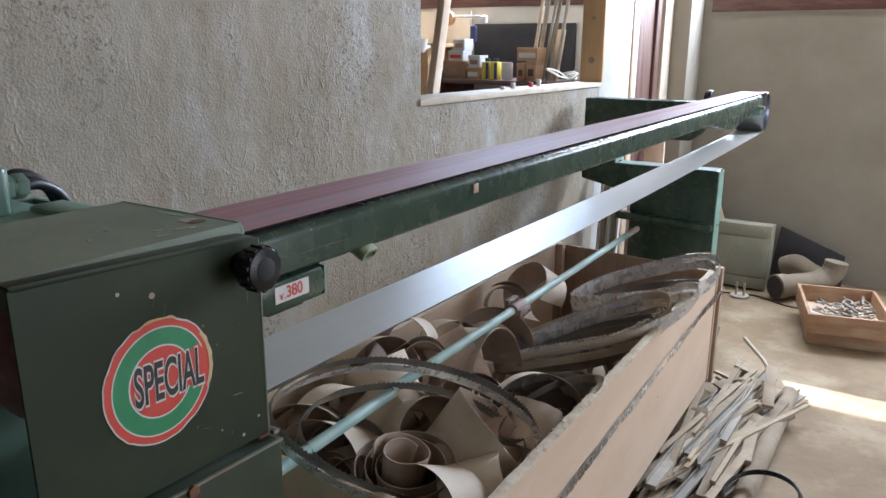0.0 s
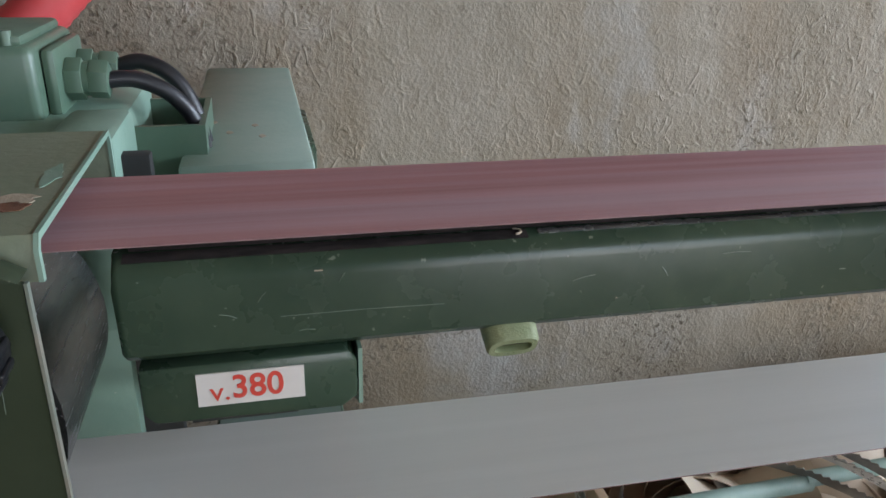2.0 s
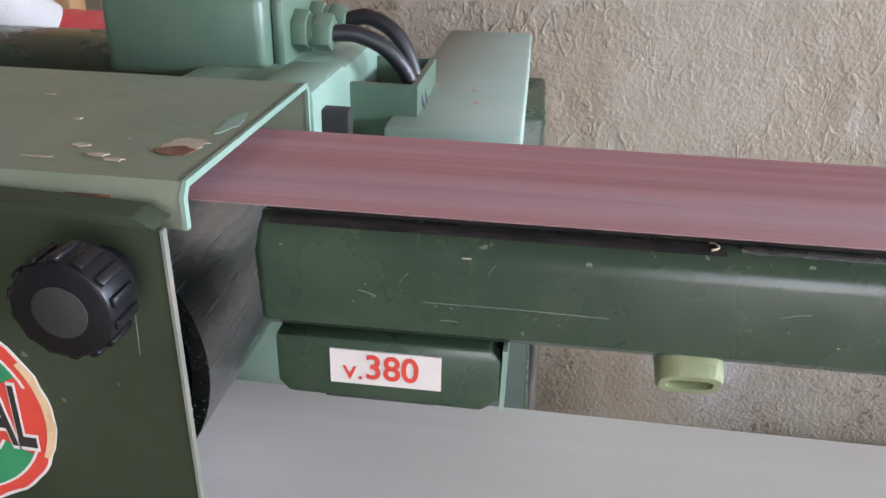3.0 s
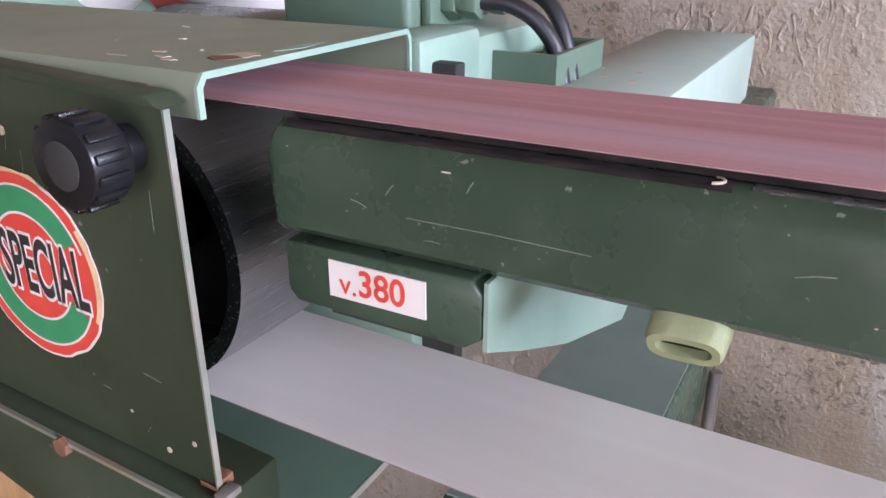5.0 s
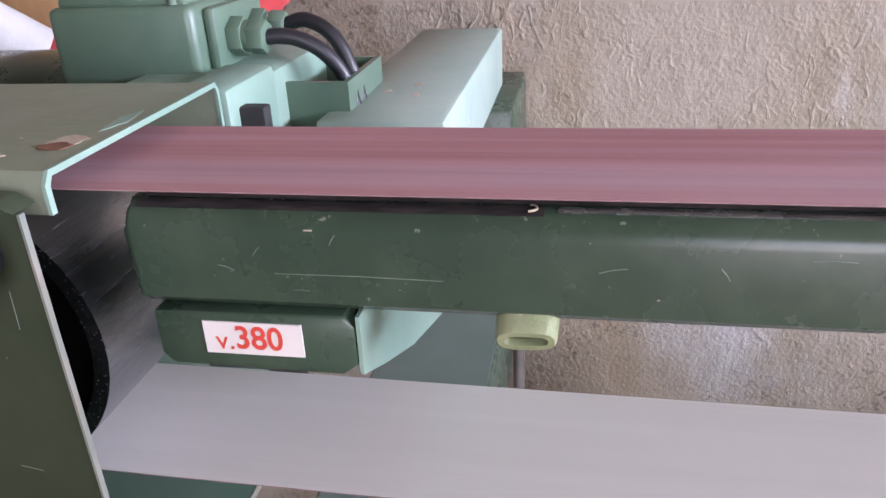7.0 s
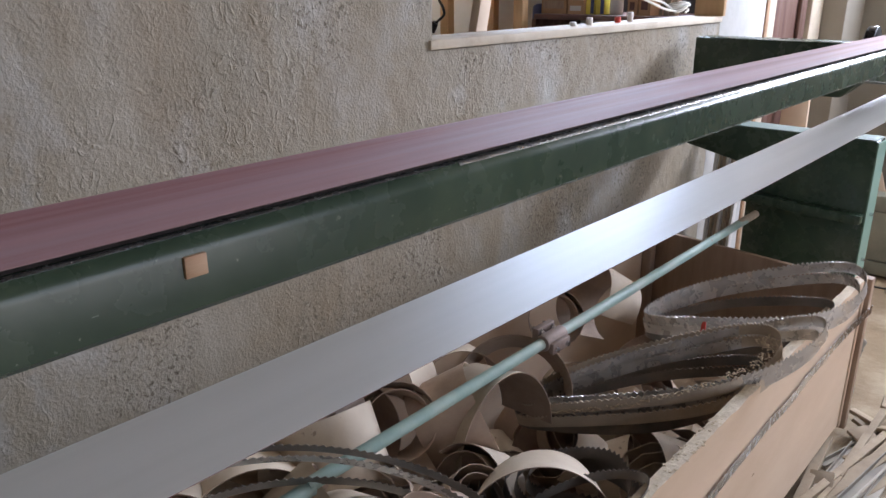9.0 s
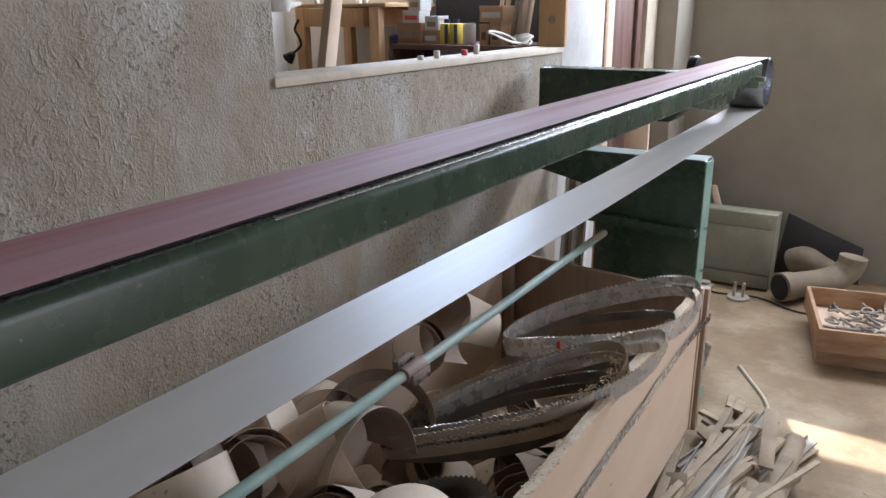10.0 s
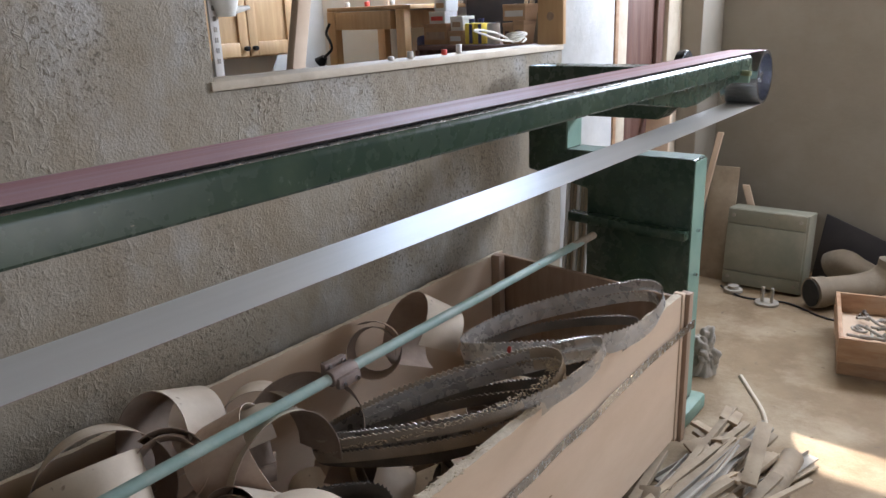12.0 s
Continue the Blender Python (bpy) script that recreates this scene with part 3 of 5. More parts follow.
ZN, ZF = ZT - RN, ZT - RF
near_p = pulley(NY, RN, "drive_pulley", "bright steel drive pulley rim")
# Web coloured near-black for the shade inside the pulley.
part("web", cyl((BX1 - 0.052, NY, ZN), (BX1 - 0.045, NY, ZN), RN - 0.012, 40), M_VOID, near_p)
part("hub", cyl((BX1 - 0.046, NY, ZN), (BX1 - 0.022, NY, ZN), 0.019, 20, bev=0.002), M_BLACK, near_p)
far_p = pulley(FY, RF, "tension_pulley", "bare steel tension pulley")
part("web", cyl((BX1 - 0.052, FY, ZF), (BX1 - 0.045, FY, ZF), RF - 0.012, 40), M_STEEL, far_p)
part("hub", cyl((BX1 - 0.046, FY, ZF), (BX1 - 0.006, FY, ZF), 0.017, 20, bev=0.002), M_STEEL, far_p)
part("axle", cyl((BX0 - 0.12, FY, ZF), (BX1 - 0.004, FY, ZF), 0.008, 14), M_VOID, far_p)

# Guard is near-black so the gap beside the pulley reads as shaded.
part("rear_guard", box(-0.800, -0.786, 1.96, 2.196, 0.94, 1.246, 0.002), M_VOID, sander, "sheet steel guard behind the drive pulley, near-black for shade")

# box beam that carries the upper run
r = 0.0125
beam = [(-0.600 - 0.001, 1.1965 + 0.004), (-0.601, 1.2475 - r)]
beam += [(-0.601 - r + r * math.cos(a), 1.2475 - r + r * math.sin(a)) for a in [math.pi / 2 * k / 6 for k in range(1, 7)]]
beam += [(-0.7015 + r * math.cos(a) + r * 0, 1.2475 - r + r * math.sin(a)) for a in [math.pi / 2 + math.pi / 2 * k / 6 for k in range(7)]]
beam += [(-0.712, 1.2005), (-0.708, 1.1965), (-0.605, 1.1965)]
pb = bmesh.new()
lo = [pb.verts.new((x, 2.199, z)) for x, z in beam]
hi = [pb.verts.new((x, 5.045, z)) for x, z in beam]
for i in range(len(beam)):
    j = (i + 1) % len(beam)
    pb.faces.new((lo[i], lo[j], hi[j], hi[i]))
bmesh.ops.recalc_face_normals(pb, faces=pb.faces[:])
capn = pb.faces.new(lo)
capf = pb.faces.new(hi[::-1])
ends = [e for e in pb.edges if capn in e.link_faces]
bmesh.ops.bevel(pb, geom=ends, offset=0.0035, segments=3, profile=0.5, affect="EDGES")
plat = part("platen_beam", pb, M_GREEN, sander, "dark green scratched steel box beam")
part("graphite_pad", box(-0.711, -0.6135, 2.206, 5.04, 1.2477, 1.2517, 0.0012), M_GRAPHITE, plat, "black gritty graphite sliding pad")


def edge_strip(y0, y1, a0, a1):
    """A thin layer that follows the rounded front edge of the beam."""
    cx, cz = -0.601 - r, 1.2475 - r
    pts = [(cx + (r + 0.0003) * math.cos(radians(a)), cz + (r + 0.0003) * math.sin(radians(a))) for a in range(a0, a1 + 1, 5)]
    pts += [(cx + (r - 0.001) * math.cos(radians(a)), cz + (r - 0.001) * math.sin(radians(a))) for a in range(a1, a0 - 1, -5)]
    return prism(pts, "y", y0, y1)


part("worn_edge", edge_strip(2.204, 2.396, 56, 86), M_GRAPHITE, plat, "dark gritty worn edge")
part("worn_edge", edge_strip(2.402, 2.898, 66, 86), M_STEEL, plat, "bright steel strip for bare edge and paint sheen")
# Bare edge widened here: steel draws the window's sheen on the paint.
part("worn_edge", edge_strip(2.90, 5.03, 50, 86), M_STEEL, plat, "bright steel strip for bare edge and paint sheen")
part("paint_chip", box(-0.604, -0.5985, 2.639, 2.6545, 1.2215, 1.2355, 0.001), M_PINE_TRAY, sander, "small block of bare wood stuck on")
# paint nicks and scratches on the beam
random.seed(5)
for i in range(15):
    y = 2.21 + random.random() ** 1.6 * 1.2
    z = 1.203 + random.random() * 0.040
    L = random.choice((0.0008, 0.001, 0.002, 0.004))
    nick = box(-0.6014, -0.6008, y, y + L, z, z + 0.0006)
    part("nick", nick, M_CHIP if random.random() < 0.3 else M_SCRATCH, plat)
scar = tube([(-0.6105 + 0.004 * math.sin(k), 2.388 + 0.0050 * math.cos(k), 1.2477) for k in [-1.2 + 0.25 * q for q in range(11)]], 0.0006, 6)
part("scar", scar, M_CHIP, plat)
for y0, z0, y1, z1 in ((2.272, 1.2155, 2.352, 1.2150), (2.244, 1.219, 2.252, 1.2165), (2.262, 1.224, 2.266, 1.229), (2.30, 1.231, 2.303, 1.236), (2.28, 1.207, 2.288, 1.207), (2.42, 1.222, 2.432, 1.2245), (2.47, 1.226, 2.474, 1.2205), (2.505, 1.231, 2.522, 1.231)):
    part("scratch", tube([(-0.6009, y0, z0), (-0.6009, (y0 + y1) / 2, (z0 + z1) / 2 + 0.0005), (-0.6009, y1, z1)], 0.00025, 4), M_SCRATCH, plat)

# gusset under the far end of the beam and a small stub pin
part("gusset", prism(((4.22, 1.198), (4.62, 1.140), (4.70, 1.140), (5.04, 1.178), (5.04, 1.198)), "x", -0.74, -0.632, 0.003), M_GREEN, sander)
part("end_stub", cyl((-0.605, 4.96, 1.203), (-0.575, 4.955, 1.201), 0.008, 12, bev=0.002), M_STUB, sander)
part("end_cap", box(-0.72, -0.606, 5.046, 5.06, 1.165, 1.225, 0.004), M_MINT, sander)

# yellowed rubber stop below the beam
st = bmesh.new()
n = 28


def oval(k, rx, rz):
    a = 2 * math.pi * k / n
    e = 0.65
    c, s = math.cos(a), math.sin(a)
    return (math.copysign(abs(c) ** e, c) * rx, math.copysign(abs(s) ** e, s) * rz)


stops = [(0.000, 0.0150, 0.0100), (0.021, 0.0140, 0.0088), (0.0228, 0.0130, 0.0078), (0.0228, 0.0100, 0.0042), (0.017, 0.0096, 0.0038)]
down = Vector((0.87, -0.02, -0.49)).normalized()
side = Vector((0, 1, 0.03)).normalized()
upv = side.cross(down).normalized()
rg = []
for d, rx, rz in stops:
    rg.append([st.verts.new(Vector((-0.618, 2.3895, 1.1985)) + down * d + side * oval(k, rx, rz)[0] + upv * oval(k, rx, rz)[1]) for k in range(n)])
for i in range(len(rg) - 1):
    for k in range(n):
        st.faces.new((rg[i][k], rg[i][(k + 1) % n], rg[i + 1][(k + 1) % n], rg[i + 1][k]))
st.faces.new(rg[0])
st.faces.new(rg[-1])
stopper = part("rubber_stop", st, M_STUB, sander, "yellowed green oval rubber stop")
slot = box(-0.0085, 0.0085, -0.0026, 0.0026, -0.001, 0.001)
bmesh.ops.transform(slot, matrix=Matrix.Translation(Vector((-0.618, 2.3895, 1.1985)) + down * 0.0185) @ Matrix((side, upv, down)).transposed().to_4x4(), verts=slot.verts[:])
part("slot", slot, M_BLACK, stopper)

# switch box with the voltage label
sb = prism(((2.205, 1.193), (2.205, 1.168), (2.210, 1.162), (2.300, 1.161), (2.308, 1.167), (2.308, 1.188), (2.303, 1.194)), "x", -0.700, -0.6005, 0.0015)
switch = part("switch_box", sb, M_GREEN, sander, "green box under the beam with a voltage label")
# Faces the windows, so its green is the lightened one.
part("side_flange", prism(((-0.601, 1.194), (-0.601, 1.162), (-0.640, 1.143), (-0.705, 1.114), (-0.82, 1.075), (-0.86, 1.09), (-0.86, 1.197)), "y", 2.3085, 2.3105), M_MINT, switch)
lab = part("label_plate", box(-0.6004, -0.5996, 2.2305, 2.2815, 1.1705, 1.1885), M_STWHITE, switch, "scratched white label with red writing")
part("writing", lettering("v.", 0.0150, Matrix.Translation((-0.5994, 2.2412, 1.1778)) @ FACE_X, 0.0001), M_RED, lab)
part("writing", lettering("380", 0.0180, Matrix.Translation((-0.5994, 2.2590, 1.1795)) @ FACE_X, 0.0001, 0.93, 0.0003), M_RED, lab)
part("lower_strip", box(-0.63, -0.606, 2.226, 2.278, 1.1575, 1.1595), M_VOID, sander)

# guard around the drive pulley: lid, front plate, lower cover, back
PXF = -0.565
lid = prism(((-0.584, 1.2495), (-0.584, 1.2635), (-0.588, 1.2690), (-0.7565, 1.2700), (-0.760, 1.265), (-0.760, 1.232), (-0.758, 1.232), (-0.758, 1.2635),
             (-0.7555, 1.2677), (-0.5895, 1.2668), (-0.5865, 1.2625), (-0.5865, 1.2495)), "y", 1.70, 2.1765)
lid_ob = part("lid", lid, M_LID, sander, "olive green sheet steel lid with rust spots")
part("edge", prism(((-0.5835, 1.2495), (-0.5835, 1.2635), (-0.588, 1.2695), (-0.7565, 1.2705), (-0.7605, 1.265), (-0.7605, 1.232), (-0.7575, 1.232), (-0.7575, 1.263),
                    (-0.7555, 1.2672), (-0.5895, 1.2663), (-0.5870, 1.2625), (-0.5870, 1.2495)), "y", 2.1765, 2.1785), M_MINT, lid_ob, "pale bare edge of the lid")
random.seed(11)


def blotch(cx, cy, rx, ry, z, h=0.0004, n=18):
    b = bmesh.new()
    ph = random.random() * 9
    if 1.271 < z < 1.273:               # on the lid, which rises to the back
        z = 1.26898 + (-0.588 - cx) / 0.1685 * 0.001 + (0.0002 if rx < 0.009 else 0.0)
    vs = [b.verts.new((cx + rx * math.cos(2 * math.pi * k / n) * (0.75 + 0.45 * noise.noise((ph, k * 0.9, 0))),
                       cy + ry * math.sin(2 * math.pi * k / n) * (0.75 + 0.45 * noise.noise((ph, k * 0.9, 5))), z)) for k in range(n)]
    top = b.faces.new(vs)
    ex = bmesh.ops.extrude_face_region(b, geom=[top])
    bmesh.ops.translate(b, vec=(0, 0, h), verts=[g for g in ex["geom"] if isinstance(g, bmesh.types.BMVert)])
    bmesh.ops.recalc_face_normals(b, faces=b.faces[:])
    return b


part("rust_spot", blotch(-0.622, 2.158, 0.0085, 0.0115, 1.2714), M_RUST, lid_ob)
part("bare_patch", blotch(-0.632, 2.158, 0.013, 0.012, 1.2713, 0.0003), M_CHIP, lid_ob)
part("bare_patch", blotch(-0.668, 2.166, 0.022, 0.006, 1.2720, 0.0003), M_MINT, lid_ob)
for cx, cy, a, b2 in ((-0.611, 2.128, 0.0035, 0.006), (-0.606, 2.138, 0.003, 0.0055), (-0.622, 2.114, 0.003, 0.006), (-0.604, 2.105, 0.0012, 0.010), (-0.66, 2.09, 0.002, 0.003),
                      (-0.635, 2.13, 0.001, 0.0015), (-0.70, 2.05, 0.001, 0.004), (-0.64, 2.06, 0.001, 0.002)):
    part("paint_chip", blotch(cx, cy, a, b2, 1.2712), M_CHIP, lid_ob)
part("rust_edge", box(-0.5845, -0.5832, 2.128, 2.148, 1.2515, 1.2625, 0.0005), M_RUST, lid_ob)

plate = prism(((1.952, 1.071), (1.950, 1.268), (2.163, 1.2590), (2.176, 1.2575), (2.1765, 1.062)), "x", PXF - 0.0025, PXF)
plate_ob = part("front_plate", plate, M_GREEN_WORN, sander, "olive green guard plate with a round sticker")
part("top_fold", prism(((1.952, 1.2665), (1.950, 1.2715), (2.166, 1.2625), (2.175, 1.2575)), "x", -0.580, PXF + 0.0005, 0.0008), M_GREEN_WORN, plate_ob)
part("end_edge", box(PXF - 0.003, PXF + 0.0004, 2.1765, 2.1778, 1.061, 1.2575), M_EDGE, plate_ob, "bare chipped edge of the plate")
part("lower_fold", box(PXF - 0.012, PXF, 2.164, 2.177, 1.0585, 1.0645, 0.001), M_RUST, plate_ob)
for y, z, a in ((2.145, 1.074, 0.0018), (2.06, 1.235, 0.0028), (2.03, 1.244, 0.0018), (2.165, 1.085, 0.0015), (2.12, 1.09, 0.001)):
    part("paint_chip", cyl((PXF, y, z), (PXF + 0.0004, y, z), a, 8), M_CHIP, plate_ob)
for y, z, dy, dz in ((2.07, 1.214, 0.002, 0.012), (2.135, 1.118, 0.012, -0.002), (2.10, 1.10, 0.006, -0.001), (2.06, 1.225, 0.003, 0.01), (2.16, 1.20, 0.001, 0.02), (2.13, 1.08, 0.003, 0.004)):
    part("scratch", tube([(PXF, y, z), (PXF, y + dy, z + dz)], 0.0002, 4), M_SCRATCH, plate_ob)

# knob
kx, ky, kz = PXF + 0.013, 2.153, 1.2385
kn = cyl((kx, ky, kz), (kx + 0.020, ky, kz), 0.0195, 40, bev=0.002)
knob = part("knob", kn, M_BLACK, sander, "black ribbed plastic hand knob")
part("stem", cyl((PXF, ky, kz), (kx + 0.001, ky, kz), 0.011, 20), M_BLACK, knob)
part("face_ring", cyl((kx + 0.020, ky, kz), (kx + 0.0206, ky, kz), 0.0105, 28, bev=0.0003), M_VOID, knob)
for k in range(14):
    a = 2 * math.pi * k / 14
    rb = box(kx + 0.004, kx + 0.0185, -0.0022, 0.0022, 0.0188, 0.0212, 0.0010)
    bmesh.ops.transform(rb, matrix=Matrix.Translation((0, ky, kz)) @ Matrix.Rotation(a, 4, "X"), verts=rb.verts[:])
    part("rib", rb, M_BLACK, knob)

# round sticker
cy0, cz0, RB = 2.061, 1.1615, 0.0535


def disc_ring(r0, r1, a0, a1, x, th, seg=60, wob=0.0):
    b = bmesh.new()
    inner, outer = [], []
    for k in range(seg + 1):
        a = radians(a0 + (a1 - a0) * k / seg)
        w = 1 + wob * noise.noise((math.cos(a) * 5, math.sin(a) * 5, 2.0))
        outer.append((cy0 + r1 * w * math.cos(a), cz0 + r1 * w * math.sin(a)))
        inner.append((cy0 + r0 * math.cos(a), cz0 + r0 * math.sin(a)))
    full = a1 - a0 > 359
    cols = [[b.verts.new((xx, *p)) for p in (inner[k], outer[k]) for xx in (x, x + th)] for k in range(seg if full else seg + 1)]
    for k in range(seg):
        u, v = cols[k], cols[(k + 1) % len(cols)]
        for q in ((0, 2), (3, 1), (2, 3)):
            b.faces.new((u[q[0]], u[q[1]], v[q[1]], v[q[0]]))
    bmesh.ops.remove_doubles(b, verts=b.verts[:], dist=0.00001)
    return b


stick = part("sticker", disc_ring(0.0, RB, 0, 360, PXF + 0.0001, 0.0004, wob=0.035), M_STWHITE, plate_ob, "torn round red and green sticker")
part("red_field", disc_ring(0.0, RB * 0.975, 0, 360, PXF + 0.0005, 0.0002, wob=0.05), M_RED, stick)
part("green_arc", disc_ring(0.031, 0.045, 28, 332, PXF + 0.0007, 0.0002), M_STGREEN, stick)
part("white_line", disc_ring(0.0296, 0.031, 28, 332, PXF + 0.0007, 0.0002), M_STWHITE, stick)
part("white_line", disc_ring(0.045, 0.0462, 20, 340, PXF + 0.0007, 0.0002), M_STWHITE, stick)
part("torn_edge", disc_ring(RB * 0.925, RB * 0.995, -26, 34, PXF + 0.0008, 0.0002, wob=0.05), M_STEDGE, stick)
part("torn_edge", disc_ring(RB * 0.975, RB * 1.01, 62, 112, PXF + 0.0008, 0.0002, wob=0.06), M_STEDGE, stick)
tm = Matrix.Translation((PXF + 0.0011, cy0 + 0.0085, cz0 - 0.001)) @ FACE_X @ Matrix.Rotation(radians(-2), 4, "Z")
part("writing", lettering("SPECIAL", 0.0465, tm @ Matrix.Translation((0.0002, -0.0002, -0.0002)), 0.0001, 0.415, 0.0026), M_STWHITE, stick)
part("writing", lettering("SPECIAL", 0.0465, tm, 0.0001, 0.415, 0.0008), M_STBLACK, stick)

# lower cover, inner back plate, machine body behind
part("lower_cover", prism(((1.70, 1.078), (2.182, 1.0565), (2.182, 0.98), (2.12, 0.975), (1.93, 1.02), (1.70, 1.03)), "x", -0.605, -0.553, 0.003), M_GREEN_WORN, sander, "sloping green sheet steel lower cover")
part("cover_edge", prism(((1.70, 1.0785), (2.183, 1.0570), (2.183, 1.0545), (1.70, 1.0760)), "x", -0.5545, -0.5518), M_EDGE, sander)
part("bolt", cyl((-0.553, 2.072, 1.058), (-0.549, 2.072, 1.058), 0.006, 6), M_RUST, sander)
part("latch", box(-0.572, -0.560, 2.179, 2.187, 1.0585, 1.0630, 0.001), M_BLADE_DARK, sander)
part("inner_plate", box(-0.790, -0.772, 1.70, 2.168, 0.95, 1.262, 0.002), M_MINT, sander)
part("housing_back", box(-0.60, -0.56, 1.60, 1.70, 0.98, 1.26), M_GREEN, sander)
part("lower_shelf", box(-0.771, -0.606, 1.70, 2.181, 0.974, 0.980, 0.001), M_MID, sander, "flat teal green sheet steel shelf")
part("shelf_edge", box(-0.771, -0.606, 2.1812, 2.1824, 0.974, 0.980), M_EDGE, sander)


def stand(y0, y1, xl, xr, arm):
    """Folded sheet steel column with a slot at the height of the lower run."""
    out = [(xl, 1.214 if arm else 1.14), (xl, 0.85), (-1.10, 0.80), (-1.10, 0.06), (xr, 0.06), (xr, 0.930), (-1.185, 0.930)]
    out += [(-1.185, 1.05), (-0.86, 1.05), (-0.80, 1.11), (-0.80, 1.214)] if arm else [(-1.185, 1.14)]
    col = part("stand_column", prism(out, "y", y0, y1, 0.006), M_GREEN, sander, "green sheet steel stand with a deep slot")
    # Thin layers lighten the column's lit faces; the front keeps the dark green.
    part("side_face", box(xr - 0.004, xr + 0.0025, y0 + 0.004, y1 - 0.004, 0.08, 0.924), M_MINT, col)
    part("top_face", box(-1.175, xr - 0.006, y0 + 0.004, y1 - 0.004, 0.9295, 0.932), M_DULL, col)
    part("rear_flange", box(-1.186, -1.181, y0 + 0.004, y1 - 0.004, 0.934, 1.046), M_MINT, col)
    part("foot", box(-1.12, xr + 0.035, y0 - 0.03, y1 + 0.06, 0.0, 0.059, 0.012), M_MINT, sander, "green steel foot block")
    return col


far_stand = stand(4.980, 5.088, -1.338, -0.730, True)
rail = part("table_rail", prism(((-1.150, 0.690), (-0.732, 0.676), (-0.732, 0.704), (-1.150, 0.722)), "y", 4.935, 4.979, 0.003), M_GREEN, sander)
for z in (0.692, 0.540):
    part("bolt", cyl((-0.729, 5.031, z), (-0.717, 5.031, z), 0.006, 6), M_STEEL, sander)
near_stand = stand(2.205, 2.332, -1.40, -0.745, False)
part("channel_arm", box(-1.305, -0.86, 2.204, 2.308, 1.141, 1.2160, 0.004), M_PALE, sander, "pale green channel arm with chipped paint")
for cx, cy in ((-1.00, 2.225), (-0.985, 2.262), (-0.96, 2.24), (-0.955, 2.215), (-0.945, 2.268)):
    part("paint_chip", blotch(cx, cy, 0.007, 0.004, 1.2159), M_CHIP, sander)
rod = part("threaded_rod", cyl((-1.150, 2.3415, 0.55), (-1.150, 2.3415, 0.86), 0.0062, 12), M_BLADE_DARK, sander)
th = bmesh.new()
for k in range(60):
    z = 0.68 + k * 0.003
    cyl((-1.150, 2.3415, z), (-1.150, 2.3415, z + 0.0016), 0.0075, 12, bm=th)
part("thread", th, M_BLADE_DARK, rod)
for ya, yb in ((2.345, 2.412), (2.420, 2.485)):
    part("base_rail", box(-1.16, -0.86, ya, yb, 0.30, 0.70, 0.006), M_MINT, sander)

# motor mount behind the guard
part("rear_post", box(-0.86, -0.772, 2.135, 2.178, 1.12, 1.262, 0.006), M_MINT, sander)
part("mount_plate", box(-1.02, -0.80, 2.06, 2.172, 1.17, 1.255, 0.012), M_MINT, sander)
sq = bmesh.new()
o4 = ((-1.0, 2.12), (-0.89, 2.12), (-0.89, 2.225), (-1.0, 2.225))
i4 = ((-0.995, 2.125), (-0.895, 2.125), (-0.895, 2.22), (-0.995, 2.22))
vo = [[sq.verts.new((x, y, z)) for x, y in o4] for z in (1.10, 1.240)]
vi = [[sq.verts.new((x, y, z)) for x, y in i4] for z in (1.10, 1.240)]
for i in range(4):
    j = (i + 1) % 4
    sq.faces.new((vo[0][i], vo[0][j], vo[1][j], vo[1][i]))
    sq.faces.new((vi[0][j], vi[0][i], vi[1][i], vi[1][j]))
    sq.faces.new((vo[1][i], vo[1][j], vi[1][j], vi[1][i]))
part("square_tube", sq, M_MID, sander, "open green square tube with rusty rim")
part("tube_inside", box(-0.994, -0.896, 2.126, 2.219, 1.10, 1.19), M_RUST, sander)
part("motor", cyl((-1.02, 1.68, 1.14), (-1.02, 2.10, 1.14), 0.105, 32, bev=0.01), M_GREEN, sander, "green electric motor behind the guard")
jx = box(-0.985, -0.855, 1.995, 2.118, 1.245, 1.306, 0.007, 3)
jbox = part("junction_box", jx, M_MID, sander, "green electrical junction box on the motor")
part("cover", box(-0.978, -0.862, 2.002, 2.111, 1.304, 1.313, 0.004), M_MID, jbox)
part("collar", box(-0.968, -0.872, 2.118, 2.128, 1.252, 1.302, 0.004), M_MID, jbox)
part("cover_screw", cyl((-0.865, 2.100, 1.306), (-0.865, 2.100, 1.316), 0.005, 10), M_MID, jbox)
for gx in (-0.945, -0.900):
    gl = part("cable_gland", cyl((gx, 2.128, 1.276), (gx, 2.140, 1.276), 0.016, 6, bev=0.001), M_MID, jbox)
    part("nut", cyl((gx, 2.143, 1.276), (gx, 2.158, 1.275), 0.0145, 6, bev=0.002), M_MID, gl)
    part("collar", cyl((gx, 2.139, 1.276), (gx, 2.144, 1.276), 0.013, 16), M_MID, gl)
for gx, dx, dz in ((-0.945, 0.010, 0.008), (-0.900, -0.015, 0.0)):
    c = spline([(gx, 2.150, 1.274), (gx + dx * 0.3, 2.176, 1.274 + dz), (gx + dx * 0.7, 2.203, 1.258 + dz), (gx + dx, 2.219, 1.226), (gx + dx, 2.227, 1.16), (gx + dx, 2.227, 1.10)], 8)
    part("cable", tube(c, 0.0065, 10), M_CABLE, sander, "thick black motor cable")

# handwheel on the far stand
hw = part("tracking_knob", cyl((-0.83, 5.06, 1.208), (-0.80, 5.06, 1.208), 0.053, 32, bev=0.006), M_BLACK, sander)
part("arm_bracket", box(-0.86, -0.76, 5.09, 5.14, 1.12, 1.205, 0.004), M_GREEN, sander)

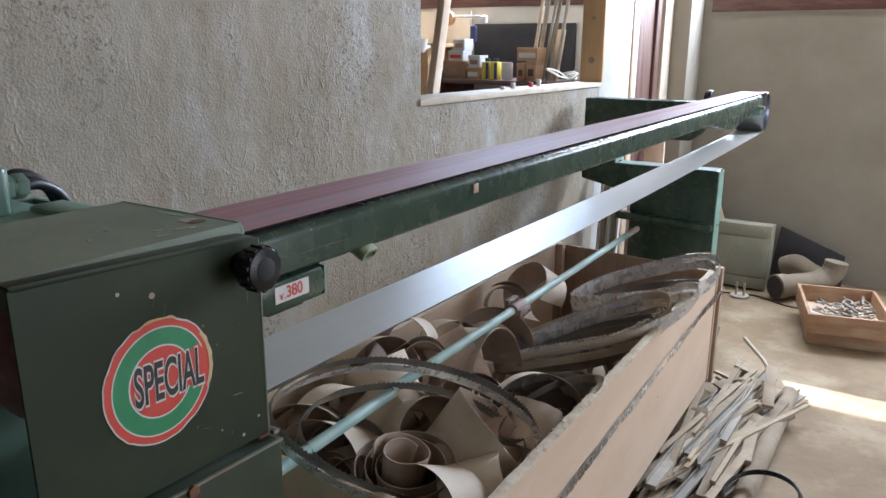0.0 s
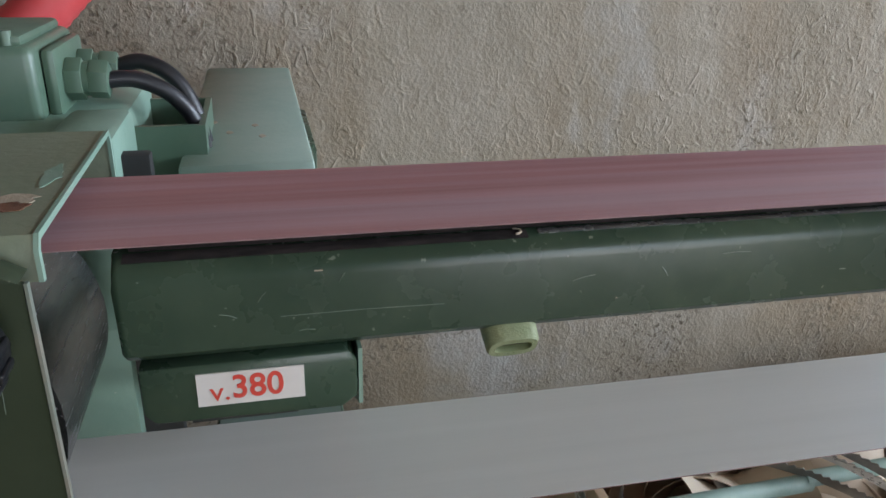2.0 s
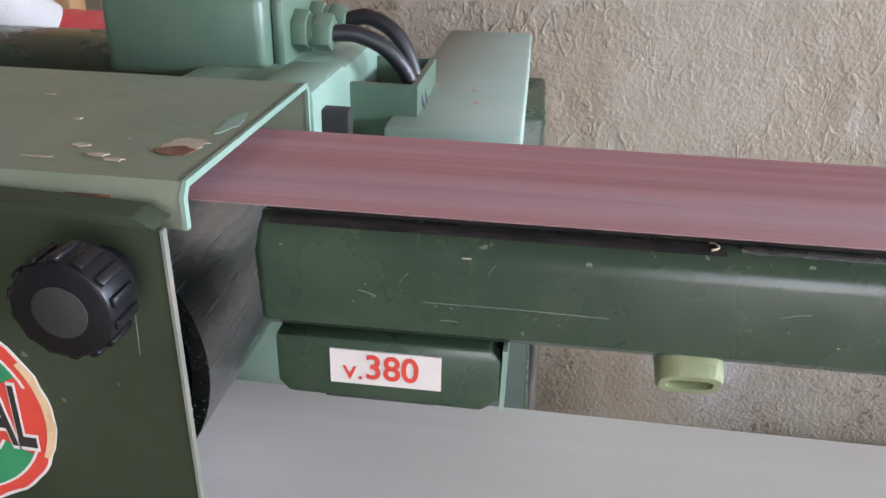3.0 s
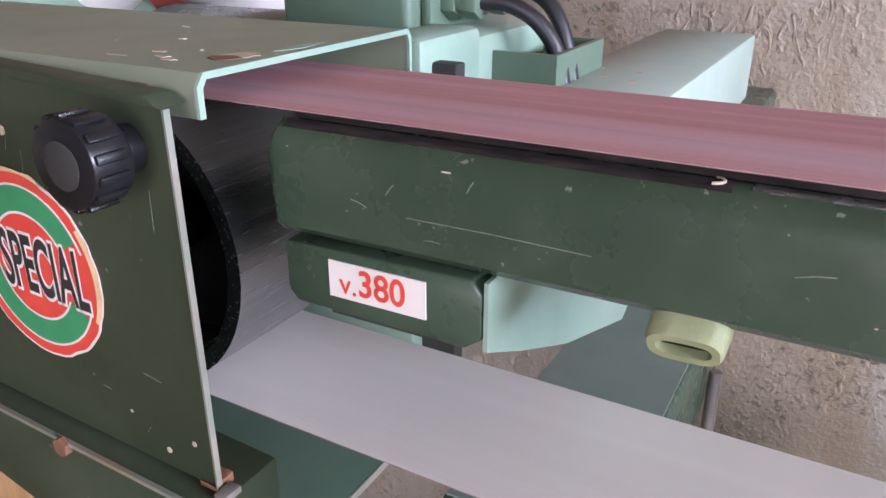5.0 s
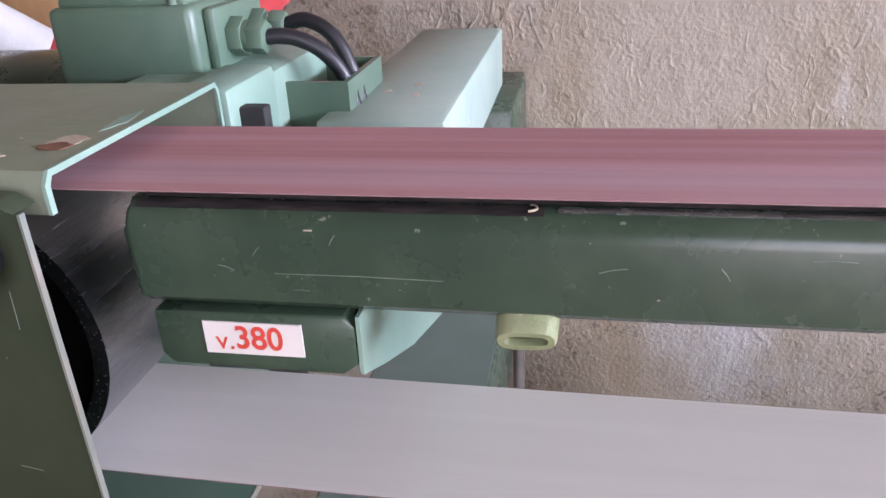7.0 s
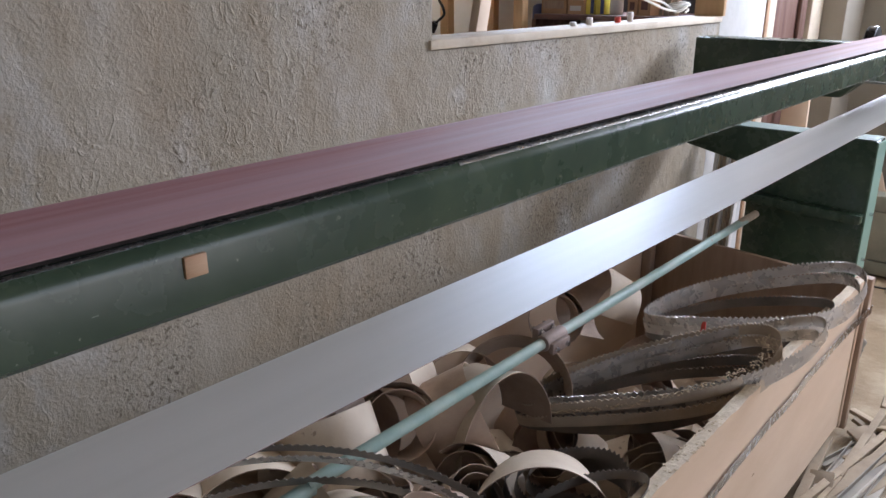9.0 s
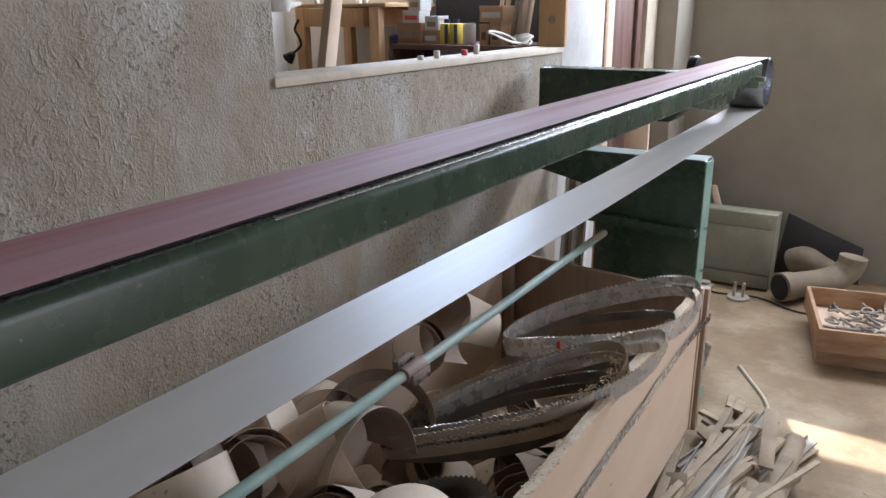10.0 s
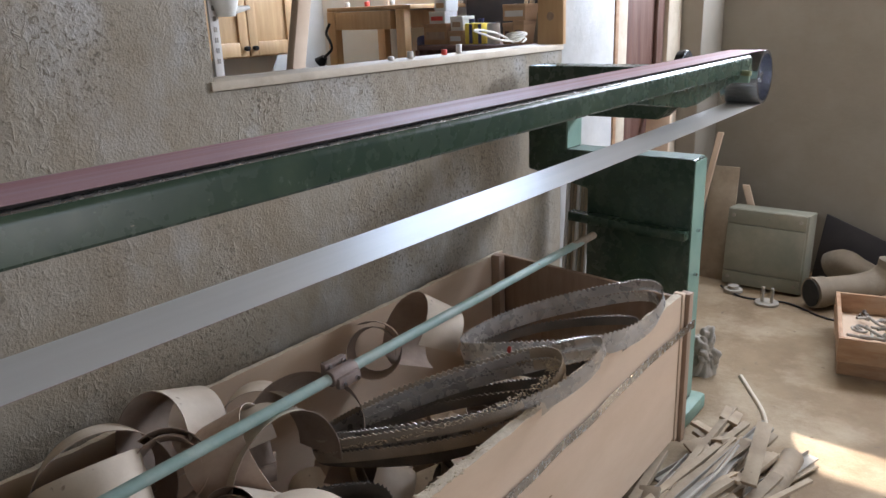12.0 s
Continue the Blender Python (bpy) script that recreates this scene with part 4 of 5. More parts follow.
# ---------------------------------------------------------------- the crate and what lies in it
CX0, CX1, CY0, CY1, CZ0, CZ1 = -1.375, -0.640, 2.74, 4.745, 0.12, 0.598
crate = thing("wooden_crate", "long plywood crate full of used sanding belts", "crate", (-1.0, 3.6, 0))


def ragged_board(x0, x1, y0, y1, z0, z1, rag, seed):
    """A board whose top edge is broken and uneven."""
    random.seed(seed)
    b = bmesh.new()
    n = int((y1 - y0) / 0.008)
    cols = []
    for i in range(n + 1):
        y = y0 + (y1 - y0) * i / n
        d = rag * (0.5 + 0.6 * noise.noise((y * 21, seed, 0)) + 0.18 * noise.noise((y * 55, seed, 2)))
        d2 = rag * (0.5 + 0.6 * noise.noise((y * 17, seed, 5)) + 0.18 * noise.noise((y * 60, seed, 9)))
        cols.append([b.verts.new(p) for p in ((x0, y, z0), (x1, y, z0), (x1, y, z1 - max(0, d)), ((x0 + x1) / 2, y, z1 - 0.4 * max(0, d2)), (x0, y, z1 - max(0, d2)))])
    for i in range(n):
        for k in range(5):
            f = b.faces.new((cols[i][k], cols[i][(k + 1) % 5], cols[i + 1][(k + 1) % 5], cols[i + 1][k]))
            f.material_index = 1 if k in (2, 3) else 0
    b.faces.new(cols[0])
    b.faces.new(cols[-1][::-1])
    return b


part("front_board", ragged_board(CX1 - 0.024, CX1, CY0, 4.69, CZ0, CZ1 - 0.001, 0.008, 3), [M_PLY, M_PLY_CORE], crate, "pale plywood side with a splintered top edge")
part("back_board", ragged_board(CX0, CX0 + 0.016, CY0, CY1 + 0.09, CZ0, CZ1 - 0.026, 0.006, 8), [M_PLY, M_PLY_CORE], crate)
part("far_board", prism(((CX0 + 0.017, CY1 + 0.062), (CX1 - 0.03, CY1 - 0.018), (CX1 - 0.03, CY1), (CX0 + 0.017, CY1 + 0.080)), "z", CZ0, CZ1 - 0.03, 0.002), M_BATTEN, crate, "brown board end of the crate")
part("near_board", box(CX0 + 0.017, CX1 - 0.026, CY0 + 0.001, CY0 + 0.018, CZ0, CZ1 - 0.02, 0.002), M_PLY, crate)
part("bottom_board", box(CX0 + 0.017, CX1 - 0.026, CY0 + 0.019, CY1 - 0.019, CZ0 + 0.001, CZ0 + 0.016), M_PLY, crate)
part("corner_post", box(CX0 + 0.018, CX0 + 0.052, CY1 + 0.016, CY1 + 0.051, CZ0 + 0.02, CZ1 - 0.022, 0.002), M_BATTEN, crate)
part("corner_post", box(CX0 + 0.018, CX0 + 0.055, CY0 + 0.020, CY0 + 0.058, CZ0 + 0.02, CZ1 - 0.016, 0.002), M_PLY, crate)
part("end_post", box(CX1 - 0.026, CX1 + 0.004, 4.692, 4.712, CZ0 - 0.01, CZ1 - 0.002, 0.002), M_PLY, crate)
part("end_batten", box(CX1 - 0.016, CX1 + 0.016, 4.714, 4.745, CZ0 - 0.02, CZ1 - 0.008, 0.002), M_BATTEN, crate, "brown upright batten on the crate end")
for y0 in (2.80, 3.7, 4.6):
    part("skid", box(CX0 + 0.02, CX1 - 0.04, y0, y0 + 0.08, 0.0, CZ0 - 0.001, 0.003), M_SCRAP, crate)
band = []
for k in range(60):
    y = CY0 + 0.02 + (4.758 - CY0 - 0.02) * k / 59
    z = 0.400 + 0.072 * (k / 59) + 0.002 * math.sin(k * 0.9)
    off = CX1 + 0.0048 + (0.0015 * math.sin(k * 0.5)) + (0.016 * max(0, (k - 54) / 5))
    band.append(((off, y, z), (off, y, z + 0.026), (1, 0, 0)))
part("steel_strap", strip(band, 0.001), M_STEEL, crate, "shiny steel packing strap")
random.seed(21)
heap = bmesh.new()
for i in range(150):
    y = 3.0 + random.random() * 0.75
    s = 0.0008 + random.random() * 0.0022
    b = bmesh.new()
    bmesh.ops.create_icosphere(b, subdivisions=1, radius=s)
    merge(heap, b, Matrix.Translation((CX1 - 0.024 + random.random() * 0.026, y, CZ1 - 0.005 + random.random() * 0.003)) @ Matrix.Diagonal((1.4, 1.6, 0.6, 1)))
single("sawdust_crumbs", heap, M_DUSTHEAP, "coarse sawdust crumbs lying on the crate edge", "sawdust", kind="stuff")


def curl(radius, grow, turns, width, thick=0.0016, cone=0.0, wave=0.0, seg=30, seed=0):
    """A springy offcut of sanding belt rolled round the local z axis."""
    rws = []
    for k in range(seg + 1):
        t = k / seg
        a = turns * 2 * math.pi * t
        rr = radius * (1 + grow * t)
        n = Vector((math.cos(a), math.sin(a), 0))
        c = n * rr
        w = wave * math.sin(a * 1.7 + seed)
        rws.append((c + Vector((0, 0, -width / 2 + w)) - n * cone, c + Vector((0, 0, width / 2 + w)) + n * cone, n))
    return strip(rws, thick, two=True)


# kinds of curl: (radius, growth, turns, width, cone, wave)
KINDS = ((0.058, 0.35, 1.35, 0.125, 0.004, 0.004), (0.085, 0.25, 0.78, 0.135, 0.008, 0.008), (0.042, 0.6, 1.7, 0.115, 0.0, 0.003),
         (0.105, 0.35, 0.62, 0.135, 0.01, 0.012), (0.14, 0.2, 0.45, 0.14, 0.014, 0.01), (0.050, 1.25, 2.6, 0.10, 0.004, 0.004))
curls = []
for i, kd in enumerate(KINDS):
    for flip in (False, True):
        ob = finish("sanding_belt_offcut", curl(kd[0], kd[1], kd[2], kd[3], 0.0016, kd[4], kd[5], seed=i), [M_GRIT, M_PAPER] if flip else [M_PAPER, M_GRIT])
        tagged(ob, "curled beige offcut of used sanding belt in the crate", "sanding belt", "sanding belt offcuts")
        curls.append(ob)
used = set()


def lay(k, x, y, z, rx, ry, rz, s=1.0):
    m = pose(x, y, z, rx, ry, rz)
    if k not in used:
        used.add(k)
        curls[k].matrix_basis = m
    else:
        copy_thing(curls[k], m)


# those that show best, then the heap below them
for k, x, y, z, rx, ry, rz in (
        (0, -1.235, 4.02, 0.530, 70, 10, 35), (2, -1.165, 4.165, 0.545, 62, 12, 330), (6, -1.09, 3.67, 0.500, 60, 10, 30),
        (2, -1.255, 3.43, 0.560, 75, 15, 10), (0, -1.165, 3.345, 0.550, 60, 0, 60), (3, -1.11, 3.46, 0.530, 70, 20, 130), (6, -1.06, 3.53, 0.505, 85, 10, 80),
        (6, -1.25, 3.26, 0.520, 75, 40, 60), (0, -0.97, 3.38, 0.470, 55, -20, 20), (6, -1.18, 3.02, 0.490, 80, 10, 60), (2, -1.10, 2.95, 0.485, 65, 30, 30),
        (0, -1.08, 3.05, 0.535, 60, 20, 150), (2, -0.975, 3.07, 0.520, 70, -10, 75), (6, -0.82, 3.09, 0.530, 42, 15, 110), (4, -0.77, 3.25, 0.520, 35, 25, 150),
        (2, -0.745, 2.94, 0.490, 80, 20, 120), (6, -1.08, 2.88, 0.470, 70, 10, 350), (10, -0.88, 2.99, 0.490, 25, 15, 300), (6, -1.20, 2.92, 0.470, 70, 25, 20),
        (6, -0.80, 3.36, 0.485, 75, 20, 30), (2, -1.18, 3.20, 0.535, 40, 20, 240), (3, -0.98, 2.89, 0.46, 75, 0, 20), (6, -0.76, 2.86, 0.47, 80, 10, 330),
        (1, -0.90, 3.22, 0.49, 60, 10, 10), (0, -1.22, 3.16, 0.50, 85, 0, 100), (4, -0.93, 3.30, 0.49, 35, 20, 60), (2, -1.22, 3.62, 0.50, 80, 0, 50)):
    lay(k, x, y, z, rx, ry, rz)
for rr, tn, x, y, z, rx, ry in ((0.056, 2.6, -0.885, 2.885, 0.520, 10, -6), (0.030, 1.4, -0.897, 2.875, 0.550, 10, 4)):
    rl = finish("sanding_belt_roll", curl(rr, 1.05, tn, 0.11, 0.0022, 0.004, 0.003, seg=70), [M_GRIT, M_GRIT])
    rl.matrix_basis = pose(x, y, z, rx, ry, 70)
    tagged(rl, "brown spiral roll of used sanding belt in the crate", "sanding belt", "sanding belt rolls")
random.seed(77)
for layer, zc in enumerate((0.20, 0.27, 0.34, 0.41, 0.465)):
    for i in range(26):
        x = -1.25 + random.random() * 0.48
        y = 2.88 + random.random() * 1.68
        if y > 3.40 and (zc > 0.40 or (zc > 0.3 and x > -1.0)):
            continue
        lay(random.choice((0, 1, 2, 3, 4, 5, 6, 2, 10, 11)), x, y, zc + random.uniform(-0.03, 0.03) - (0.05 if y > 4.0 else 0), random.uniform(30, 100), random.uniform(-30, 30), random.uniform(0, 360))

for k, ob in enumerate(curls):          # drop the unused kinds
    if k not in used:
        bpy.data.objects.remove(ob)


def blade(name, mat, cx, cy, cz, a, b, yaw, tilt, roll, width, teeth, label, squash=0.12, seed=0, wob=0.02, flare=0.0):
    """A band saw blade as a sprung hoop: an oval band on edge with a toothed rim."""
    n = int(2 * math.pi * math.sqrt((a * a + b * b) / 2) / 0.0052)
    n += n % 2
    body_rows, tooth_rows = [], []
    m = pose(cx, cy, cz, tilt, roll, yaw)
    for k in range(n):
        t = 2 * math.pi * k / n
        c, s = math.cos(t), math.sin(t)
        px = a * c * (1 + wob * math.sin(2 * t + seed))
        py = b * s * (1 + squash * c + wob * math.cos(3 * t + seed * 2))
        nx, ny = c / a, s / b
        L = math.hypot(nx, ny)
        nrm = Vector((nx / L, ny / L, 0))
        up = Vector((0, 0, 1)) + nrm * flare
        z = 0.010 * math.sin(2 * t + seed) + 0.006 * math.sin(3 * t + 1 + seed)
        base = Vector((px, py, z))
        out = m.to_3x3() @ nrm
        top = m @ (base + up * width * 0.5)
        body_rows.append((m @ (base - up * width * 0.5), top, out))
        tooth_rows.append((top, m @ (base + up * (width * 0.5 + (0.0072 if k % 2 else 0.0006))), out))
    ob = thing(name, label, "saw blade", (cx, cy, cz), "band saw blades in the crate")
    part("band", strip(body_rows, 0.0011, True), mat, ob, smooth=30)
    part("toothed_edge", strip(tooth_rows, 0.0012, True), mat, ob, smooth=30)
    return ob


BL = "toothed band saw blade coiled on the crate"
SHINY = "shiny toothed steel band saw blade coiled on the crate"
DUSTY = "sawdust-covered band saw blade coiled on the crate"
LOOSE = "grey band saw blade sprung loose over the crate"
# far coil, bright
blade("band_saw_blade", M_BLADE, -0.805, 4.278, 0.622, 0.268, 0.142, 33.4, 1, -13.8, 0.025, True, SHINY, seed=0.4, wob=0.012)
blade("band_saw_blade", M_BLADE, -0.809, 4.275, 0.594, 0.262, 0.139, 33.4, 1, -13.6, 0.025, True, SHINY, seed=0.6, wob=0.012)
blade("band_saw_blade", M_BLADE_DARK, -0.83, 4.27, 0.550, 0.230, 0.120, 36, 2, -10, 0.024, True, BL, seed=1.6)
# middle coil, dusty
blade("band_saw_blade", M_BLADE_DUST, -0.860, 3.829, 0.570, 0.292, 0.098, 39, 6, -16.4, 0.025, True, DUSTY, seed=0.2, wob=0.012)
blade("band_saw_blade", M_BLADE_DUST, -0.856, 3.824, 0.543, 0.294, 0.104, 39, 6, -16.2, 0.025, True, DUSTY, seed=0.5, wob=0.012)
blade("band_saw_blade", M_BLADE_DARK, -0.870, 3.82, 0.515, 0.270, 0.095, 40, 6, -14, 0.024, True, BL, seed=1.4)
blade("band_saw_blade", M_BLADE, -0.812, 3.866, 0.590, 0.320, 0.080, 37.4, 8, -17.5, 0.025, True, SHINY, seed=0.9, wob=0.01)
blade("band_saw_blade", M_BLADE, -0.815, 3.862, 0.564, 0.312, 0.078, 37.4, 8, -17.3, 0.025, True, SHINY, seed=1.3, wob=0.01)
blade("band_saw_blade", M_BLADE_DARK, -0.84, 3.83, 0.520, 0.25, 0.07, 40, 8, -12, 0.024, True, BL, seed=2.2)
# near coil, sprung upright
blade("band_saw_blade", M_BLADE_DARK, -0.898, 2.931, 0.628, 0.328, 0.168, 57.2, 37.9, 19, 0.021, True, LOOSE, seed=0.3, wob=0.01)
blade("band_saw_blade", M_BLADE, -0.895, 2.925, 0.612, 0.322, 0.170, 55, 37, 18, 0.021, True, LOOSE, seed=0.9, wob=0.012)
blade("band_saw_blade", M_BLADE_DARK, -0.912, 2.959, 0.580, 0.272, 0.149, 55.9, 30.9, 14.7, 0.021, True, LOOSE, seed=2.3, wob=0.01)
# dark coils deeper in the crate
for i in range(7):
    blade("band_saw_blade", M_BLADE_DARK, -0.82 + 0.004 * i, 3.42 + 0.006 * i, 0.470 + 0.010 * i, 0.185 - 0.014 * i, 0.13 - 0.010 * i, 40 + 3 * i, 6, 8, 0.020, True, "dark band saw blade coiled in the crate", seed=i)
blade("band_saw_blade", M_BLADE_DARK, -0.735, 3.30, 0.560, 0.17, 0.055, 68, 18, -12, 0.024, True, BL, seed=3.0)
tag = box(-0.860, -0.848, 4.105, 4.122, 0.574, 0.604, 0.001)
single("red_tape", tag, M_RED, "red tape wrapped round a saw blade", "tape")
random.seed(31)
dh = bmesh.new()
for i in range(520):
    t = random.uniform(-2.6, 0.3)
    m = pose(-0.858, 3.827, 0.566, 6, -16.3, 39)
    q = random.uniform(0.86, 1.0)
    p = m @ Vector((0.292 * math.cos(t) * q, 0.100 * math.sin(t) * q, 0.012 + random.uniform(-0.004, 0.004)))
    b = bmesh.new()
    bmesh.ops.create_icosphere(b, subdivisions=1, radius=random.uniform(0.0008, 0.0024))
    merge(dh, b, Matrix.Translation(p) @ Matrix.Diagonal((1.3, 1.3, 0.6, 1)))
single("sawdust", dh, M_DUSTHEAP, "tan sawdust lodged between saw blades", "sawdust", kind="stuff")

# teal pipe with its clamp, lying across the crate ends
pipe = thing("steel_pipe", "pale teal painted steel pipe with an iron clamp", "pipe", (-1.03, 3.7, 0.65))
part("long_pipe", cyl((-1.027, 3.02, 0.646), (-1.040, 4.915, 0.657), 0.0125, 20, bev=0.001), M_PIPE, pipe)
part("near_pipe", cyl((-1.02, 2.50, 0.630), (-1.026, 3.03, 0.640), 0.0135, 20, bev=0.001), M_PIPE, pipe)
part("worn_tip", cyl((-1.0395, 4.77, 0.6562), (-1.040, 4.917, 0.6571), 0.0128, 20), M_CHIP, pipe)
cl = part("clamp", cyl((-1.029, 3.665, 0.651), (-1.029, 3.740, 0.6515), 0.0185, 18, bev=0.002), M_CLAMP, pipe, "rusty iron pipe clamp")
part("ear", box(-1.060, -1.044, 3.67, 3.735, 0.650, 0.678, 0.002), M_CLAMP, cl)
part("ear", box(-1.016, -1.002, 3.67, 3.735, 0.630, 0.655, 0.002), M_CLAMP, cl)
for y in (3.682, 3.722):
    part("bolt", cyl((-1.066, y, 0.670), (-1.038, y, 0.670), 0.0055, 8), M_STEEL, cl)
    part("bolt", cyl((-1.020, y, 0.640), (-0.996, y, 0.640), 0.0055, 8), M_STEEL, cl)

# ---------------------------------------------------------------- scrap on the floor
random.seed(9)
for i in range(64):
    L = random.choice((0.25, 0.4, 0.55, 0.7, 0.9, 1.0))
    w, h = random.uniform(0.012, 0.042), random.uniform(0.005, 0.022)
    layer = i / 64
    cx = -0.60 + random.uniform(0, 0.20) - 0.06 * layer + 0.03
    cy = random.uniform(4.02, 4.80) if L < 0.6 else random.uniform(4.25, 4.55)
    z = 0.012 + 0.10 * layer * (1 - abs(cx + 0.53) / 0.3)
    bm = box(-w / 2, w / 2, -L / 2, L / 2, 0, h, 0.0012, 1)
    if i % 5 == 0:
        box(-w / 2, -w / 2 + 0.003, -L / 2, L / 2, h, h + 0.014, bm=bm)
    ob = finish("scrap_strip", bm, M_SCRAP_METAL if i % 5 == 0 else M_SCRAP)
    ob.matrix_basis = pose(cx, cy, z, random.uniform(-3, 4), random.uniform(-10, 10), random.gauss(-9, 6))
    tagged(ob, "dusty metal profile offcut in the floor pile" if i % 5 == 0 else "dusty pale wooden offcut strip in the floor pile", "scrap strip", "scrap pile on the floor")
for i in range(14):
    b = box(-0.03, 0.03, -0.04, 0.04, 0, 0.012, 0.002)
    ob = finish("scrap_block", b, M_SCRAP)
    ob.matrix_basis = pose(random.uniform(-0.68, -0.42), random.uniform(4.35, 4.98), random.uniform(0.05, 0.10), random.uniform(-25, 25), random.uniform(-25, 25), random.uniform(0, 90))
    tagged(ob, "short dusty wooden offcut in the floor pile", "scrap block", "scrap blocks on the floor")
ob = finish("scrap_board", box(-0.022, 0.022, -0.13, 0.13, 0, 0.012, 0.001), M_SCRAP)
ob.matrix_basis = pose(-0.405, 4.74, 0.125, 14, 4, 8)
tagged(ob, "short grey board lying on the scrap pile", "board")
tb = cyl((-0.365, 3.93, 0.036), (-0.345, 4.93, 0.036), 0.034, 24, bev=0.004)
single("cardboard_tube", tb, M_SCRAP, "dusty grey round tube beside the scrap pile", "tube")
hk = tube(spline([(-0.435, 4.90, 0.06), (-0.440, 4.96, 0.095), (-0.468, 5.01, 0.122), (-0.525, 5.07, 0.148), (-0.575, 5.122, 0.170)], 8), 0.0085, 10)
single("bent_rod", hk, M_SILL, "bent dusty metal rod sticking out of scrap", "rod")
wire = tube(spline([(-0.55, 4.10, 0.11), (-0.50, 4.35, 0.13), (-0.47, 4.6, 0.12), (-0.46, 4.75, 0.13)], 8), 0.004, 8)
single("thin_rod", wire, M_SCRAP_METAL, "thin dusty rod across the scrap pile", "rod")
for i in range(3):
    pts = [(-0.305 + (0.115 - 0.004 * i) * math.cos(2 * math.pi * k / 60), 3.965 + (0.115 - 0.004 * i) * math.sin(2 * math.pi * k / 60), 0.085 + 0.007 * i + 0.03 * math.sin(2 * math.pi * k / 60 + 0.5)) for k in range(61)]
    single("black_band_coil", tube(pts, 0.0045, 8), M_BLACK, "coil of black band lying on the floor", "coil", "black band coil")

# wooden trays with hardware


def tray(x, y, z, rot, w, d, h, label):
    t = thing("wooden_tray", label, "tray", (x, y, z))
    m = pose(x, y, z, 0, 0, rot)
    for name, (a, b, c, e) in (("front_side", (-w / 2, w / 2, -d / 2, -d / 2 + 0.016)), ("back_side", (-w / 2, w / 2, d / 2 - 0.016, d / 2)),
                               ("end_side", (-w / 2, -w / 2 + 0.016, -d / 2 + 0.017, d / 2 - 0.017)), ("end_side", (w / 2 - 0.016, w / 2, -d / 2 + 0.017, d / 2 - 0.017))):
        bm = box(a, b, c, e, 0, h, 0.0015)
        bmesh.ops.transform(bm, matrix=m, verts=bm.verts[:])
        part(name, bm, M_PINE_TRAY, t)
    bm = box(-w / 2 + 0.017, w / 2 - 0.017, -d / 2 + 0.017, d / 2 - 0.017, 0.002, 0.010)
    bmesh.ops.transform(bm, matrix=m, verts=bm.verts[:])
    part("base", bm, M_PLY, t)
    return m


tray(-0.215, 5.945, 0.0, 10, 0.40, 0.46, 0.072, "brown wooden tray standing on the floor")
tm2 = tray(-0.240, 5.935, 0.073, 12.5, 0.385, 0.53, 0.098, "brown wooden tray full of metal hardware")
random.seed(14)
for i in range(46):
    L = random.uniform(0.03, 0.10)
    if i % 3 == 0:
        pts = [(0.022 * math.cos(2 * math.pi * k / 14), 0.022 * math.sin(2 * math.pi * k / 14), 0) for k in range(15)]
        bm = tube(pts, 0.005, 6)
    else:
        bm = cyl((-L / 2, 0, 0), (L / 2, 0, 0), 0.006, 8)
        cyl((L / 2, 0, 0), (L / 2 + 0.008, 0, 0), 0.010, 6, bm=bm)
    ob = finish("metal_fitting", bm, M_BLADE_DARK if i % 4 == 0 else M_SCRAP_METAL)
    ob.matrix_basis = tm2 @ pose(random.uniform(-0.14, 0.14), random.uniform(-0.19, 0.19), 0.03 + 0.05 * i / 46, random.uniform(-25, 25), random.uniform(-25, 25), random.uniform(0, 180))
    tagged(ob, "dusty metal fitting lying in the wooden tray", "fitting", "metal fittings in the tray")

# panel box, leaning boards, duct elbow and small parts by the back wall
pnl = thing("panel_box", "pale green box with a bolted front standing by the wall", "box", (-0.88, 6.5, 0))
lean = Matrix.Translation((0, 6.44, 0)) @ Matrix.Rotation(radians(-5), 4, "X") @ Matrix.Translation((0, -6.44, 0))


def leaned(bm):
    bmesh.ops.transform(bm, matrix=lean, verts=bm.verts[:])
    return bm


part("body", leaned(box(-1.075, -0.69, 6.45, 6.60, 0.012, 0.405, 0.004)), M_PANEL, pnl)
part("front_panel", leaned(box(-1.07, -0.70, 6.438, 6.449, 0.085, 0.325, 0.002)), M_PANEL, pnl)
part("top_strip", leaned(box(-1.07, -0.70, 6.440, 6.449, 0.329, 0.402, 0.002)), M_PANEL, pnl)
part("bottom_strip", leaned(box(-1.07, -0.70, 6.440, 6.449, 0.014, 0.080, 0.002)), M_PANEL, pnl)
for x in (-1.045, -0.885, -0.87, -0.725):
    for z in (0.37, 0.05):
        part("bolt", leaned(cyl((x, 6.441, z), (x, 6.434, z), 0.009 if abs(x + 0.88) > 0.05 else 0.004, 10)), M_SCRAP_METAL, pnl)


def leaning(name, x, y0, y1, z1, w, th, mat, label, skew=0.0):
    b = prism(((y0, 0.0), (y0 + th, 0.0), (y1 + th, z1), (y1, z1)), "x", x - w / 2, x + w / 2, 0.0015)
    for v in b.verts:
        v.co.x += skew * v.co.z
    return single(name, b, mat, label, "board", "boards leaning on the wall")


leaning("leaning_board", -1.140, 6.50, 6.72, 0.56, 0.150, 0.014, M_SCRAP, "dull brown board leaning in the corner", -0.077)
leaning("leaning_board", -1.297, 6.50, 6.72, 0.74, 0.03, 0.018, M_PLY, "narrow pale board leaning in the corner", 0.10)
leaning("leaning_board", -0.883, 6.62, 6.72, 0.47, 0.035, 0.018, M_PLY, "short pale stick leaning on the wall", -0.40)
